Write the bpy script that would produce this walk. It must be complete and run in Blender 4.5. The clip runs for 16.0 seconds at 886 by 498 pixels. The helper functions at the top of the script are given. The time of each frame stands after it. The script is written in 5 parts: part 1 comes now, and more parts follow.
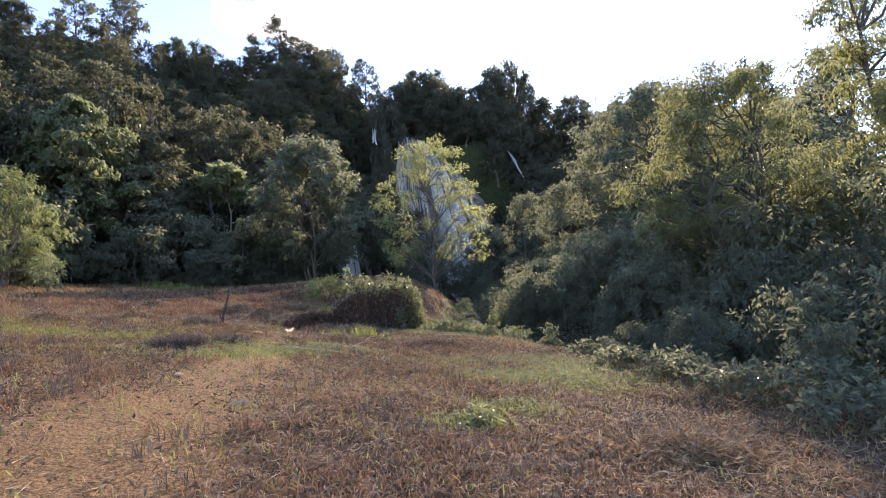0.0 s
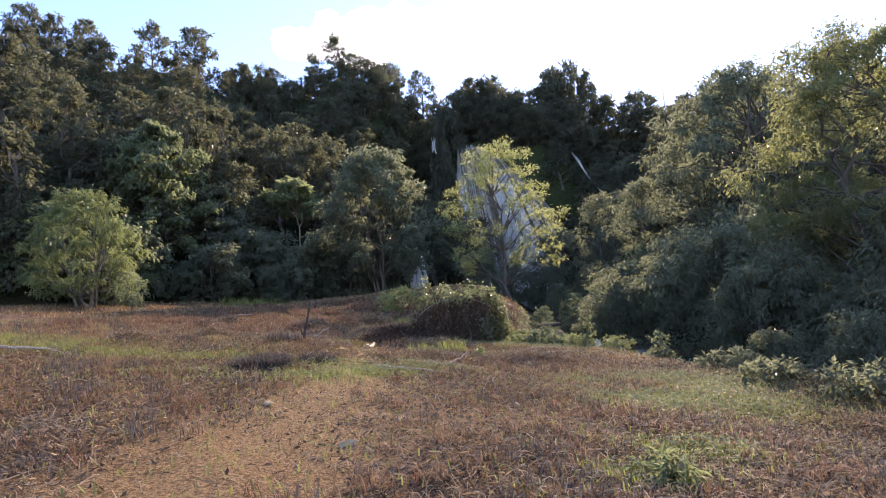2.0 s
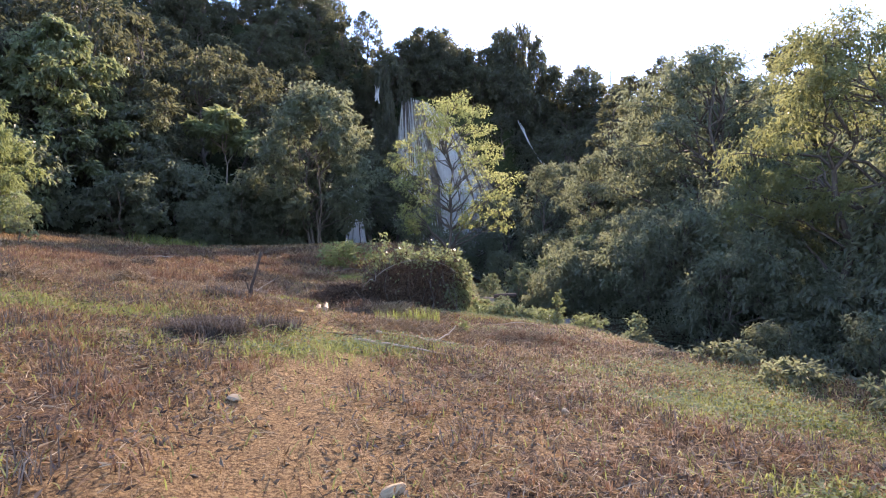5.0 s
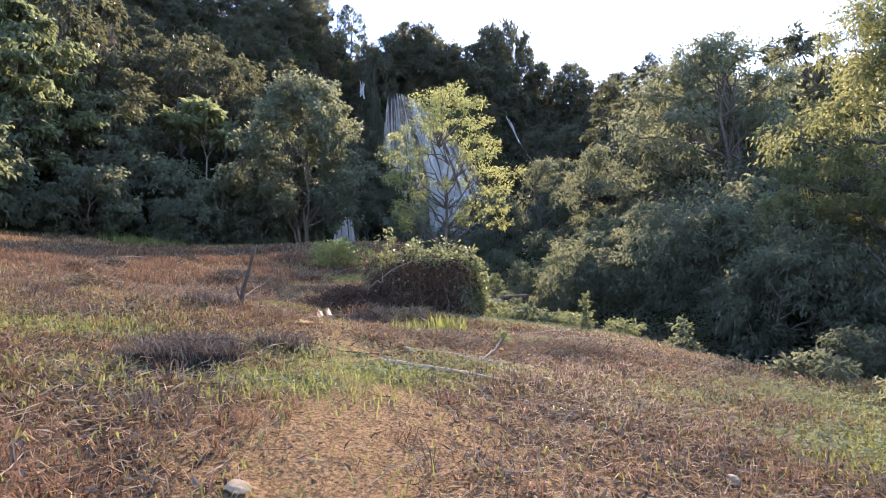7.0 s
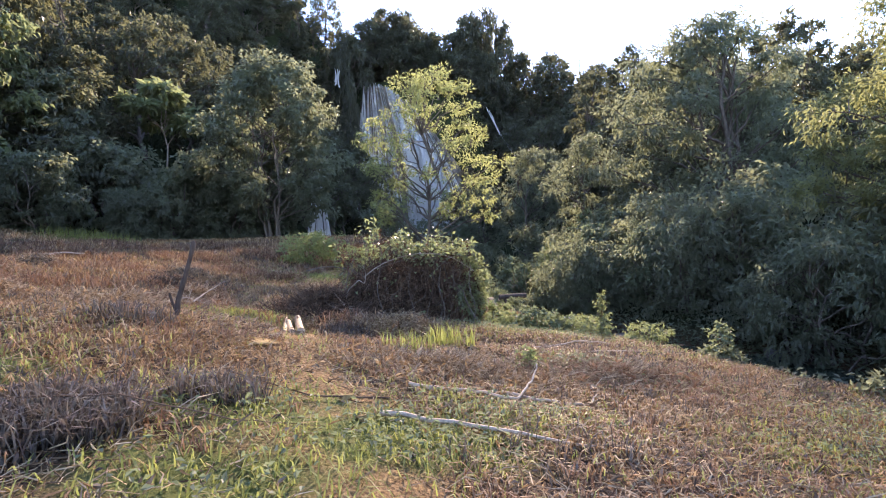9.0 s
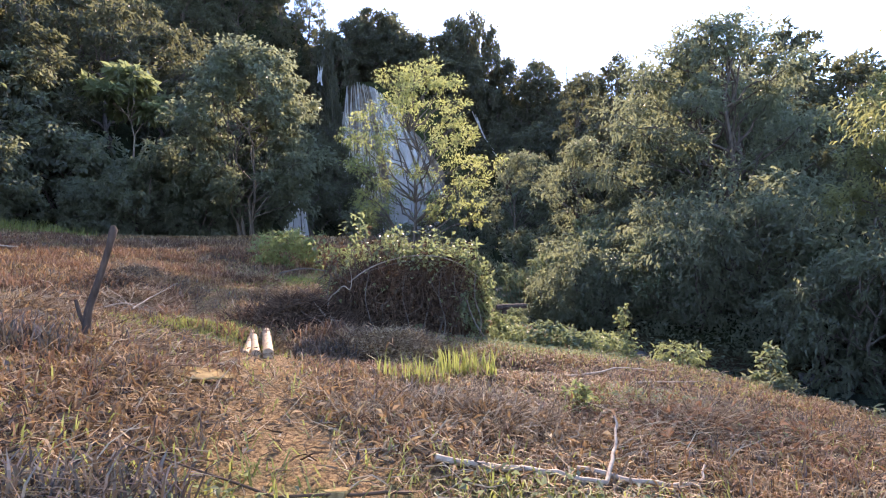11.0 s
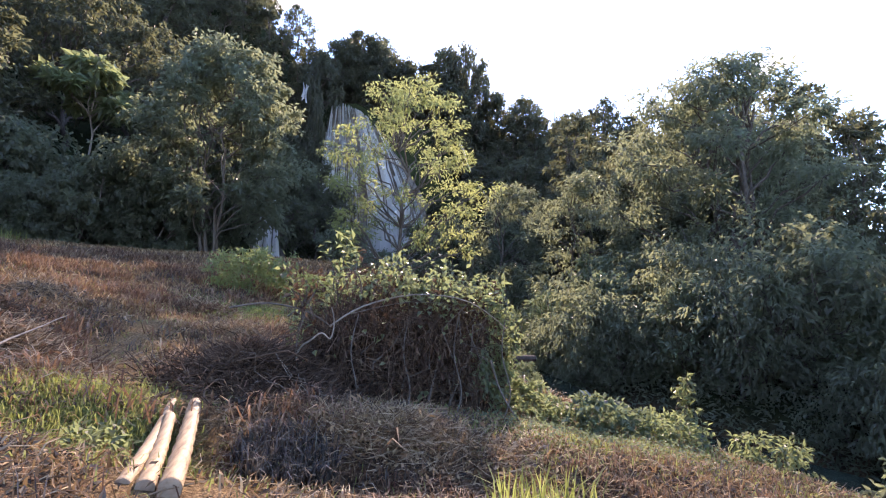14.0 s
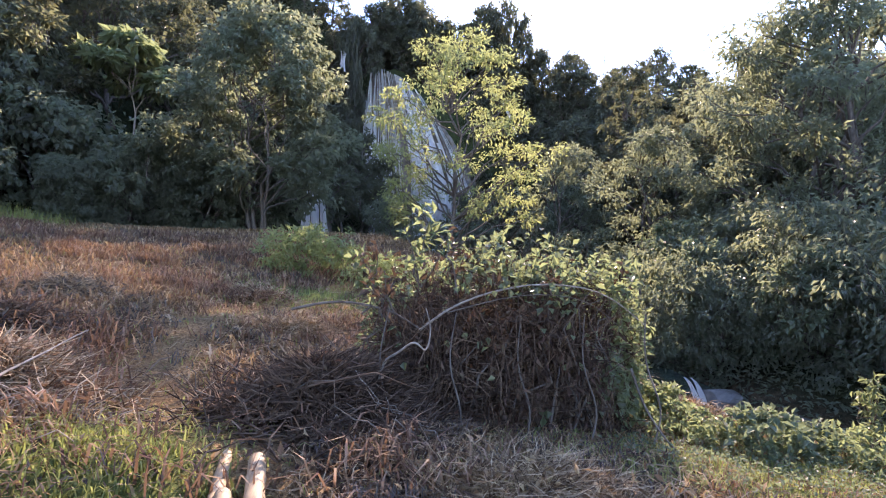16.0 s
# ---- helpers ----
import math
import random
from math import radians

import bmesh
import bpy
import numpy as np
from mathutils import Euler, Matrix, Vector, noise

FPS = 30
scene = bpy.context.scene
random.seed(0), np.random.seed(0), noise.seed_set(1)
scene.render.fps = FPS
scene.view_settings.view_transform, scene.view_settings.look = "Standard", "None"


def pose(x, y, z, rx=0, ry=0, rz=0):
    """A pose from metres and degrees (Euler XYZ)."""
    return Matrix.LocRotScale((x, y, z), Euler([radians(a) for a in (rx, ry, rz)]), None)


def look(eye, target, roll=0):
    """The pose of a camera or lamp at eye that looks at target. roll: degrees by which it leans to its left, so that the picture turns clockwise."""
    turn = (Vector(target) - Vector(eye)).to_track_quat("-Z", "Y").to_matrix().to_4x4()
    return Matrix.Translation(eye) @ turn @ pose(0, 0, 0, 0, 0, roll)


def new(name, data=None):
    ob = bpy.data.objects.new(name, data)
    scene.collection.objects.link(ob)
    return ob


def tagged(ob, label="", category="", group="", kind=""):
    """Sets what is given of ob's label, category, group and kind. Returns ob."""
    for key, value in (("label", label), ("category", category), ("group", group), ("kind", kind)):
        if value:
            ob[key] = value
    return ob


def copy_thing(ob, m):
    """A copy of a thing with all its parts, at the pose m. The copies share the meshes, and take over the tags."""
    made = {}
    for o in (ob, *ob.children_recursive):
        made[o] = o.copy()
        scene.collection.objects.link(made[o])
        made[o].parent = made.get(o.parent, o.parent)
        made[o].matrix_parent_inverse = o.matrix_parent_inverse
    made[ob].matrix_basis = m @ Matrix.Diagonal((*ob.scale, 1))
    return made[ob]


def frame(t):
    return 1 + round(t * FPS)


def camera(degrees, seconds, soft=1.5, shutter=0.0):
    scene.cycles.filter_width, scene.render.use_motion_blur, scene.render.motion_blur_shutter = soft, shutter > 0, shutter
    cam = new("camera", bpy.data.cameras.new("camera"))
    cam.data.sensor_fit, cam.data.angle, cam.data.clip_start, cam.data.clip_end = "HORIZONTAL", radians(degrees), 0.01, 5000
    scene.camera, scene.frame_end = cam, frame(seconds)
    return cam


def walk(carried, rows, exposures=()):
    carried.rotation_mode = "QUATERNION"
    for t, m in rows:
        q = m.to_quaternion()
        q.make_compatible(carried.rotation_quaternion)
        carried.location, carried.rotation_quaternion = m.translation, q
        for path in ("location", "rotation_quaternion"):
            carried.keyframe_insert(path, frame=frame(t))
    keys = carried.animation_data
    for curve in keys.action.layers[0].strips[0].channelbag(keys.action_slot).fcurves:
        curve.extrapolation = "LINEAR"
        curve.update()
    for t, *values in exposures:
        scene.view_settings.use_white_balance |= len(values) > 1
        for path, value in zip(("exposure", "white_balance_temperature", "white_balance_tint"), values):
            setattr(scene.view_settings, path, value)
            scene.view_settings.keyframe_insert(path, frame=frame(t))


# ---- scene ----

# Camera: seconds, place in metres, yaw to the left, pitch up, lean to the left
cam = camera(81.4, 16.0, soft=1.1)
PATH = [
    (0.0, -0.51, 0.39, 1.34, -1.14, 4.44, -4.78),
    (0.5, -0.66, 0.84, 1.29, 2.95, 4.70, -8.94),
    (1.0, -0.95, 1.37, 1.33, 4.12, 5.98, -7.71),
    (1.5, -1.26, 1.74, 1.39, 4.18, 6.97, -5.85),
    (2.0, -1.50, 1.92, 1.42, 5.27, 6.08, -6.38),
    (2.5, -1.80, 2.17, 1.47, 4.50, 6.56, -5.99),
    (3.0, -2.16, 2.56, 1.52, 2.15, 6.54, -4.23),
    (3.5, -2.37, 2.81, 1.61, -0.05, 4.32, -2.77),
    (4.0, -2.59, 3.08, 1.68, -1.34, 1.87, -1.15),
    (4.5, -2.82, 3.49, 1.66, -2.15, 1.03, -1.20),
    (7.0, -3.94, 6.05, 1.62, -4.75, 0.89, -1.80),
    (7.5, -4.09, 6.72, 1.68, -5.51, 1.23, -2.07),
    (8.0, -4.24, 7.38, 1.70, -6.22, 1.07, -0.31),
    (8.5, -4.17, 7.95, 1.67, -6.79, 0.23, -1.74),
    (11.0, -4.40, 10.53, 1.56, -9.78, 0.86, -0.62),
    (11.5, -4.48, 11.06, 1.56, -9.85, 1.19, 0.05),
    (12.0, -4.58, 11.55, 1.57, -10.00, 1.82, 0.57),
    (12.5, -4.65, 12.11, 1.56, -10.76, 2.33, 0.16),
    (13.0, -4.73, 12.58, 1.53, -11.10, 2.58, 1.46),
    (13.5, -4.71, 13.06, 1.63, -12.34, 3.25, 2.03),
    (14.0, -4.62, 13.57, 1.69, -12.73, 4.39, 3.09),
    (14.5, -4.67, 14.06, 1.69, -12.49, 3.52, 3.44),
    (15.0, -4.74, 14.45, 1.75, -12.84, 2.45, 3.48),
    (15.5, -4.88, 15.08, 1.80, -10.71, 1.61, 2.82),
    (16.0, -5.09, 15.56, 1.90, -8.28, 0.62, 1.43),
]


def eye_pose(x, y, z, yaw, pitch, roll):
    a, b = radians(yaw), radians(pitch)
    ahead = Vector((-math.sin(a) * math.cos(b), math.cos(a) * math.cos(b), math.sin(b)))
    return look((x, y, z), Vector((x, y, z)) + ahead, roll)


walk(cam, [(r[0], eye_pose(*r[1:])) for r in PATH], [(0, 1.9, 6650, 29), (3, 1.8, 6650, 29), (4.5, 2.05, 6650, 28), (7, 2.28, 6650, 28), (11, 2.3, 6650, 28), (14, 2.2, 6600, 29), (16, 2.45, 6600, 30)])

# ---- world, sun ----
SUN_AZ, SUN_EL = 20.5, 30.0
world = bpy.data.worlds.new("sky")
scene.world = world
world.use_nodes = True
wn = world.node_tree.nodes
sky = wn.new("ShaderNodeTexSky")
sky.sky_type, sky.sun_disc = "NISHITA", False
sky.sun_elevation, sky.sun_rotation = radians(SUN_EL), radians(SUN_AZ)
sky.air_density, sky.dust_density, sky.ozone_density = 0.9, 0.05, 3.0
world.node_tree.links.new(sky.outputs[0], wn["Background"].inputs[0])
wn["Background"].inputs[1].default_value = 0.15
sun_data = bpy.data.lights.new("sun", "SUN")
sun_data.energy, sun_data.angle, sun_data.color = 2.6, radians(0.6), (1.0, 0.85, 0.64)
sun = new("sun", sun_data)
SUN_DIR = Vector((math.sin(radians(SUN_AZ)) * math.cos(radians(SUN_EL)), math.cos(radians(SUN_AZ)) * math.cos(radians(SUN_EL)), math.sin(radians(SUN_EL))))
sun.matrix_world = look(SUN_DIR * 400, (0, 0, 0))


# ---- materials ----
def node_mat(name):
    m = bpy.data.materials.new(name)
    m.use_nodes = True
    t = m.node_tree
    return m, t.nodes, t.links, t.nodes["Principled BSDF"]


def ramp(n, stops):
    r = n.new("ShaderNodeValToRGB")
    e = r.color_ramp.elements
    while len(e) < len(stops):
        e.new(0.5)
    for el, (p, c) in zip(e, stops):
        el.position, el.color = p, (*c, 1)
    return r


def noise_tex(n, l, scale, detail=6, coords="Object", rough=0.6, stretch=None):
    tc, tx = n.new("ShaderNodeTexCoord"), n.new("ShaderNodeTexNoise")
    tx.inputs["Scale"].default_value, tx.inputs["Detail"].default_value = scale, detail
    tx.inputs["Roughness"].default_value = rough
    if stretch:
        mp = n.new("ShaderNodeMapping")
        mp.inputs["Scale"].default_value = stretch
        l.new(tc.outputs[coords], mp.inputs[0])
        l.new(mp.outputs[0], tx.inputs["Vector"])
    else:
        l.new(tc.outputs[coords], tx.inputs["Vector"])
    return tx


def mixc(n, l, fac, a, b, kind="MIX"):
    m = n.new("ShaderNodeMix")
    m.data_type, m.blend_type = "RGBA", kind
    for sock, v in ((m.inputs[0], fac), (m.inputs[6], a), (m.inputs[7], b)):
        if hasattr(v, "links"):
            l.new(v, sock)
        elif isinstance(v, (int, float)):
            sock.default_value = v
        else:
            sock.default_value = (*v, 1)
    return m.outputs[2]


def bump(n, l, bsdf, height, strength=0.5, dist=0.02):
    b = n.new("ShaderNodeBump")
    b.inputs["Strength"].default_value, b.inputs["Distance"].default_value = strength, dist
    l.new(height, b.inputs["Height"])
    l.new(b.outputs[0], bsdf.inputs["Normal"])


def leaf_mat(name, dark, mid, light, glow, through_share=0.35, rough=0.42, own=0.7, spec=0.45):
    """Leaf: varied per leaf and per plant, shiny on top, letting light through."""
    m, n, l, b = node_mat(name)
    g, o = n.new("ShaderNodeNewGeometry"), n.new("ShaderNodeObjectInfo")
    r = ramp(n, [(0.0, dark), (0.55, mid), (1.0, light)])
    add = n.new("ShaderNodeMath")
    add.operation = "MULTIPLY_ADD"
    add.inputs[1].default_value = own
    l.new(g.outputs["Random Per Island"], add.inputs[0])
    sc = n.new("ShaderNodeMath")
    sc.operation = "MULTIPLY"
    sc.inputs[1].default_value = 1 - own
    l.new(o.outputs["Random"], sc.inputs[0])
    l.new(sc.outputs[0], add.inputs[2])
    l.new(add.outputs[0], r.inputs[0])
    tx = noise_tex(n, l, 9.0, 3)
    col = mixc(n, l, 0.35, r.outputs[0], tx.outputs["Color"], "SOFT_LIGHT")
    l.new(col, b.inputs["Base Color"])
    b.inputs["Roughness"].default_value = rough
    b.inputs["Specular IOR Level"].default_value = spec
    tr = n.new("ShaderNodeBsdfTranslucent")
    l.new(mixc(n, l, 0.75, r.outputs[0], glow), tr.inputs[0])
    mx = n.new("ShaderNodeMixShader")
    mx.inputs[0].default_value = through_share
    l.new(b.outputs[0], mx.inputs[1])
    l.new(tr.outputs[0], mx.inputs[2])
    l.new(mx.outputs[0], n["Material Output"].inputs[0])
    return m


def plain_mat(name, stops, scale=8, rough=0.85, bump_s=0.5, bump_d=0.02, stretch=None, island=0.0, spec=0.3):
    m, n, l, b = node_mat(name)
    tx = noise_tex(n, l, scale, 8, stretch=stretch)
    r = ramp(n, stops)
    if island:
        g, mul = n.new("ShaderNodeNewGeometry"), n.new("ShaderNodeMix")
        mul.inputs[0].default_value = island
        l.new(tx.outputs["Fac"], mul.inputs[2])
        l.new(g.outputs["Random Per Island"], mul.inputs[3])
        l.new(mul.outputs[0], r.inputs[0])
    else:
        l.new(tx.outputs["Fac"], r.inputs[0])
    big = noise_tex(n, l, scale * 0.13, 3)
    l.new(mixc(n, l, 0.4, r.outputs[0], big.outputs["Fac"], "SOFT_LIGHT"), b.inputs["Base Color"])
    b.inputs["Roughness"].default_value = rough
    b.inputs["Specular IOR Level"].default_value = spec
    if bump_s:
        bump(n, l, b, tx.outputs["Fac"], bump_s, bump_d)
    return m


# hillside leaves: green darkened to stand in for shade on the slope
LEAF_HILL_SHADED = leaf_mat("leaf_hill_shaded", (0.036, 0.040, 0.026), (0.058, 0.061, 0.039), (0.098, 0.098, 0.058), (0.24, 0.25, 0.12), 0.45, 0.5)
LEAF_DEEP = leaf_mat("leaf_deep", (0.056, 0.064, 0.046), (0.086, 0.098, 0.066), (0.134, 0.145, 0.095), (0.36, 0.40, 0.22), 0.55, 0.46)
LEAF_MID = leaf_mat("leaf_mid", (0.070, 0.086, 0.047), (0.106, 0.126, 0.066), (0.162, 0.176, 0.094), (0.36, 0.42, 0.18), 0.52, 0.38)
LEAF_YELLOW = leaf_mat("leaf_yellow", (0.11, 0.135, 0.05), (0.165, 0.19, 0.07), (0.23, 0.25, 0.10), (0.52, 0.56, 0.22), 0.62, 0.5)
LEAF_OLIVE = leaf_mat("leaf_olive", (0.058, 0.070, 0.036), (0.098, 0.112, 0.056), (0.165, 0.16, 0.072), (0.44, 0.46, 0.18), 0.56, 0.42)
LEAF_LIME = leaf_mat("leaf_lime", (0.080, 0.105, 0.045), (0.125, 0.155, 0.064), (0.18, 0.21, 0.09), (0.40, 0.46, 0.17), 0.5)
LEAF_SILVER = leaf_mat("leaf_silver", (0.070, 0.092, 0.054), (0.11, 0.135, 0.08), (0.17, 0.19, 0.12), (0.31, 0.37, 0.18), 0.42, 0.58)
GRASS_GREEN = leaf_mat("grass_green", (0.12, 0.14, 0.045), (0.2, 0.22, 0.07), (0.36, 0.34, 0.14), (0.4, 0.44, 0.12), 0.45, 0.5, 1.0, 0.1)
GRASS_DRY = leaf_mat("grass_dry", (0.06, 0.036, 0.022), (0.25, 0.155, 0.078), (0.58, 0.42, 0.24), (0.42, 0.28, 0.14), 0.3, 0.6, 1.0, 0.1)
GRASS_DARK = leaf_mat("grass_dark", (0.035, 0.03, 0.026), (0.1, 0.085, 0.07), (0.24, 0.2, 0.16), (0.16, 0.13, 0.1), 0.25, 0.6, 1.0, 0.1)
GRASS_RUST = leaf_mat("grass_rust", (0.045, 0.027, 0.020), (0.17, 0.095, 0.06), (0.40, 0.26, 0.16), (0.32, 0.19, 0.11), 0.3, 0.6, 1.0, 0.1)
WITHERED = leaf_mat("withered_leaf", (0.040, 0.026, 0.019), (0.085, 0.055, 0.037), (0.16, 0.11, 0.07), (0.16, 0.10, 0.06), 0.25, 0.7, 1.0, 0.1)
BARK = plain_mat("bark", [(0.3, (0.07, 0.055, 0.04)), (0.7, (0.17, 0.14, 0.11))], 14, 0.9, 0.7, 0.03, (1, 1, 0.25))
BARK_PALE = plain_mat("bark_pale", [(0.3, (0.16, 0.13, 0.1)), (0.7, (0.33, 0.28, 0.22))], 14, 0.9, 0.6, 0.02, (1, 1, 0.3))
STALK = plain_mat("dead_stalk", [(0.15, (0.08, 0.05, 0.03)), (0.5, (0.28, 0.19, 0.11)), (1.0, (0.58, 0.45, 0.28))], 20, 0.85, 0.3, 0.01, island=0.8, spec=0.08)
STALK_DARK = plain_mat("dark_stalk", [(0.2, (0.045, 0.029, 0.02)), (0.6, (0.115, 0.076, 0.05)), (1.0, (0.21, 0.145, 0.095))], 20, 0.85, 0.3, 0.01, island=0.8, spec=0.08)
ROCK = plain_mat("rock", [(0.25, (0.12, 0.11, 0.09)), (0.55, (0.24, 0.22, 0.19)), (0.8, (0.36, 0.33, 0.28))], 3.0, 0.8, 0.8, 0.06)
TUFA = plain_mat("tufa_rock", [(0.25, (0.09, 0.075, 0.055)), (0.55, (0.2, 0.17, 0.13)), (0.8, (0.32, 0.28, 0.22))], 0.6, 0.75, 1.0, 0.5, (1, 1, 0.3))
WET_ROCK = plain_mat("wet_rock", [(0.25, (0.05, 0.045, 0.038)), (0.55, (0.11, 0.1, 0.085)), (0.8, (0.2, 0.18, 0.15))], 3.0, 0.45, 0.8, 0.06)
PALE_STONE = plain_mat("pale_stone", [(0.3, (0.3, 0.22, 0.13)), (0.7, (0.52, 0.41, 0.27))], 9, 0.95, 0.8, 0.02, spec=0.1)
CLAY = plain_mat("yellow_clay", [(0.3, (0.19, 0.12, 0.05)), (0.7, (0.36, 0.255, 0.11))], 9, 0.95, 0.9, 0.03, spec=0.1)
BAMBOO = plain_mat("dry_bamboo", [(0.3, (0.17, 0.105, 0.06)), (0.5, (0.38, 0.26, 0.145)), (0.7, (0.5, 0.37, 0.22))], 6, 0.65, 0.3, 0.006, (6, 0.5, 6), spec=0.4)
BAMBOO_CUT = plain_mat("bamboo_cut", [(0.3, (0.3, 0.22, 0.14)), (0.7, (0.48, 0.37, 0.25))], 30, 0.7, 0.2, 0.004)
PALE_WOOD = plain_mat("pale_dead_wood", [(0.3, (0.26, 0.19, 0.13)), (0.7, (0.52, 0.42, 0.31))], 18, 0.85, 0.5, 0.01)
POST_WOOD = plain_mat("old_dark_wood", [(0.3, (0.035, 0.024, 0.018)), (0.7, (0.11, 0.08, 0.06))], 16, 0.9, 0.8, 0.02, (1, 1, 0.25))
METAL = plain_mat("tower_steel", [(0.3, (0.35, 0.36, 0.38)), (0.7, (0.5, 0.51, 0.52))], 3, 0.5, 0)


def water_mat(name, streak):
    m, n, l, b = node_mat(name)
    if streak:
        tx = noise_tex(n, l, 2.2, 8, stretch=(1.6, 1.6, 0.12))
        r = ramp(n, [(0.3, (0.66, 0.62, 0.56)), (0.6, (0.93, 0.92, 0.89))])
        l.new(tx.outputs["Fac"], r.inputs[0])
        l.new(r.outputs[0], b.inputs["Base Color"])
        b.inputs["Roughness"].default_value = 0.45
        bump(n, l, b, tx.outputs["Fac"], 0.8, 0.3)
        tr, mx = n.new("ShaderNodeBsdfTranslucent"), n.new("ShaderNodeMixShader")
        tr.inputs[0].default_value = (0.92, 0.91, 0.87, 1)
        mx.inputs[0].default_value = 0.65
        l.new(b.outputs[0], mx.inputs[1])
        l.new(tr.outputs[0], mx.inputs[2])
        l.new(mx.outputs[0], n["Material Output"].inputs[0])
    else:
        tx = noise_tex(n, l, 3.5, 5)
        b.inputs["Base Color"].default_value = (0.03, 0.04, 0.03, 1)
        b.inputs["Roughness"].default_value = 0.08
        bump(n, l, b, tx.outputs["Fac"], 0.5, 0.08)
    return m


FALL_WATER, STREAM_WATER = water_mat("falling_water", True), water_mat("stream_water", False)


def ground_mat():
    m, n, l, b = node_mat("field_ground")
    fine, mid, big = noise_tex(n, l, 30, 8, rough=0.75), noise_tex(n, l, 3.2, 7), noise_tex(n, l, 0.45, 5)
    soil = ramp(n, [(0.42, (0.03, 0.02, 0.014)), (0.5, (0.15, 0.094, 0.055)), (0.59, (0.36, 0.25, 0.155))])
    l.new(fine.outputs["Fac"], soil.inputs[0])
    rust = ramp(n, [(0.44, (0.04, 0.025, 0.018)), (0.57, (0.24, 0.145, 0.085))])
    l.new(mid.outputs["Fac"], rust.inputs[0])
    base = mixc(n, l, 0.5, soil.outputs[0], rust.outputs[0])
    tan = ramp(n, [(0.4, (0.11, 0.065, 0.033)), (0.5, (0.29, 0.18, 0.085)), (0.6, (0.46, 0.31, 0.15))])
    l.new(fine.outputs["Fac"], tan.inputs[0])

    def attr(name):
        a = n.new("ShaderNodeAttribute")
        a.attribute_name = name
        return a.outputs["Fac"]

    def ragged(mask):
        mm = n.new("ShaderNodeMath")
        mm.operation = "MULTIPLY_ADD"
        l.new(mid.outputs["Fac"], mm.inputs[0])
        mm.inputs[1].default_value = 1.2
        l.new(mask, mm.inputs[2])
        mr = n.new("ShaderNodeMapRange")
        mr.inputs[1].default_value, mr.inputs[2].default_value = 0.85, 1.25
        l.new(mm.outputs[0], mr.inputs[0])
        return mr.outputs[0]

    col = mixc(n, l, ragged(attr("bare")), base, tan.outputs[0])
    green = ramp(n, [(0.3, (0.09, 0.12, 0.03)), (0.7, (0.2, 0.22, 0.07))])
    l.new(fine.outputs["Fac"], green.inputs[0])
    col = mixc(n, l, ragged(attr("green")), col, green.outputs[0])
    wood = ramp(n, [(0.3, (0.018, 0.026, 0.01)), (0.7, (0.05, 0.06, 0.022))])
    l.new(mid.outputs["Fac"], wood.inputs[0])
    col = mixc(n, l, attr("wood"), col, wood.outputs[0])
    l.new(mixc(n, l, 0.35, col, big.outputs["Fac"], "SOFT_LIGHT"), b.inputs["Base Color"])
    b.inputs["Roughness"].default_value = 0.95
    b.inputs["Specular IOR Level"].default_value = 0.15
    both = n.new("ShaderNodeMath")
    both.operation = "MULTIPLY_ADD"
    both.inputs[1].default_value = 2.5
    l.new(mid.outputs["Fac"], both.inputs[0])
    l.new(fine.outputs["Fac"], both.inputs[2])
    bump(n, l, b, both.outputs[0], 1.0, 0.09)
    return m


GROUND = ground_mat()


# ---- mesh helpers ----
class Acc:
    """Collects vertices and faces for one mesh."""

    def __init__(self):
        self.v, self.f, self.n = [], [], 0

    def add(self, v, f):
        v = np.asarray(v, float)
        self.v.append(v)
        self.f += (np.asarray(f) + self.n).tolist()
        self.n += len(v)
        return self

    def mesh(self, name, mat, smooth=False):
        me = bpy.data.meshes.new(name)
        me.from_pydata(np.concatenate(self.v).tolist(), [], self.f)
        me.materials.append(mat)
        if smooth:
            me.polygons.foreach_set("use_smooth", [True] * len(me.polygons))
        return me

    def ob(self, name, mat, parent=None, label="", smooth=False):
        o = new(name, self.mesh(name, mat, smooth))
        if parent:
            o.parent = parent
        return tagged(o, label)


def unit(a):
    return a / (np.linalg.norm(a, axis=-1, keepdims=True) + 1e-9)


def tube(acc, pts, radii, sides=6, cap=True):
    pts = np.asarray(pts, float)
    d = unit(np.gradient(pts, axis=0))
    ref = np.array([0.31, 0.95, 0.11]) if abs(d[0][2]) > 0.6 else np.array([0.0, 0.0, 1.0])
    s = unit(np.cross(d, ref))
    u = np.cross(s, d)
    a = np.linspace(0, 2 * np.pi, sides, endpoint=False)
    ring = s[:, None] * np.cos(a)[None, :, None] + u[:, None] * np.sin(a)[None, :, None]
    v = (pts[:, None] + ring * np.asarray(radii)[:, None, None]).reshape(-1, 3)
    k = len(pts)
    f = [[i * sides + j, i * sides + (j + 1) % sides, (i + 1) * sides + (j + 1) % sides, (i + 1) * sides + j] for i in range(k - 1) for j in range(sides)]
    acc.add(v, f)
    if cap:
        acc.add(v[-sides:], [list(range(sides))])
        acc.add(v[:sides], [list(range(sides))[::-1]])


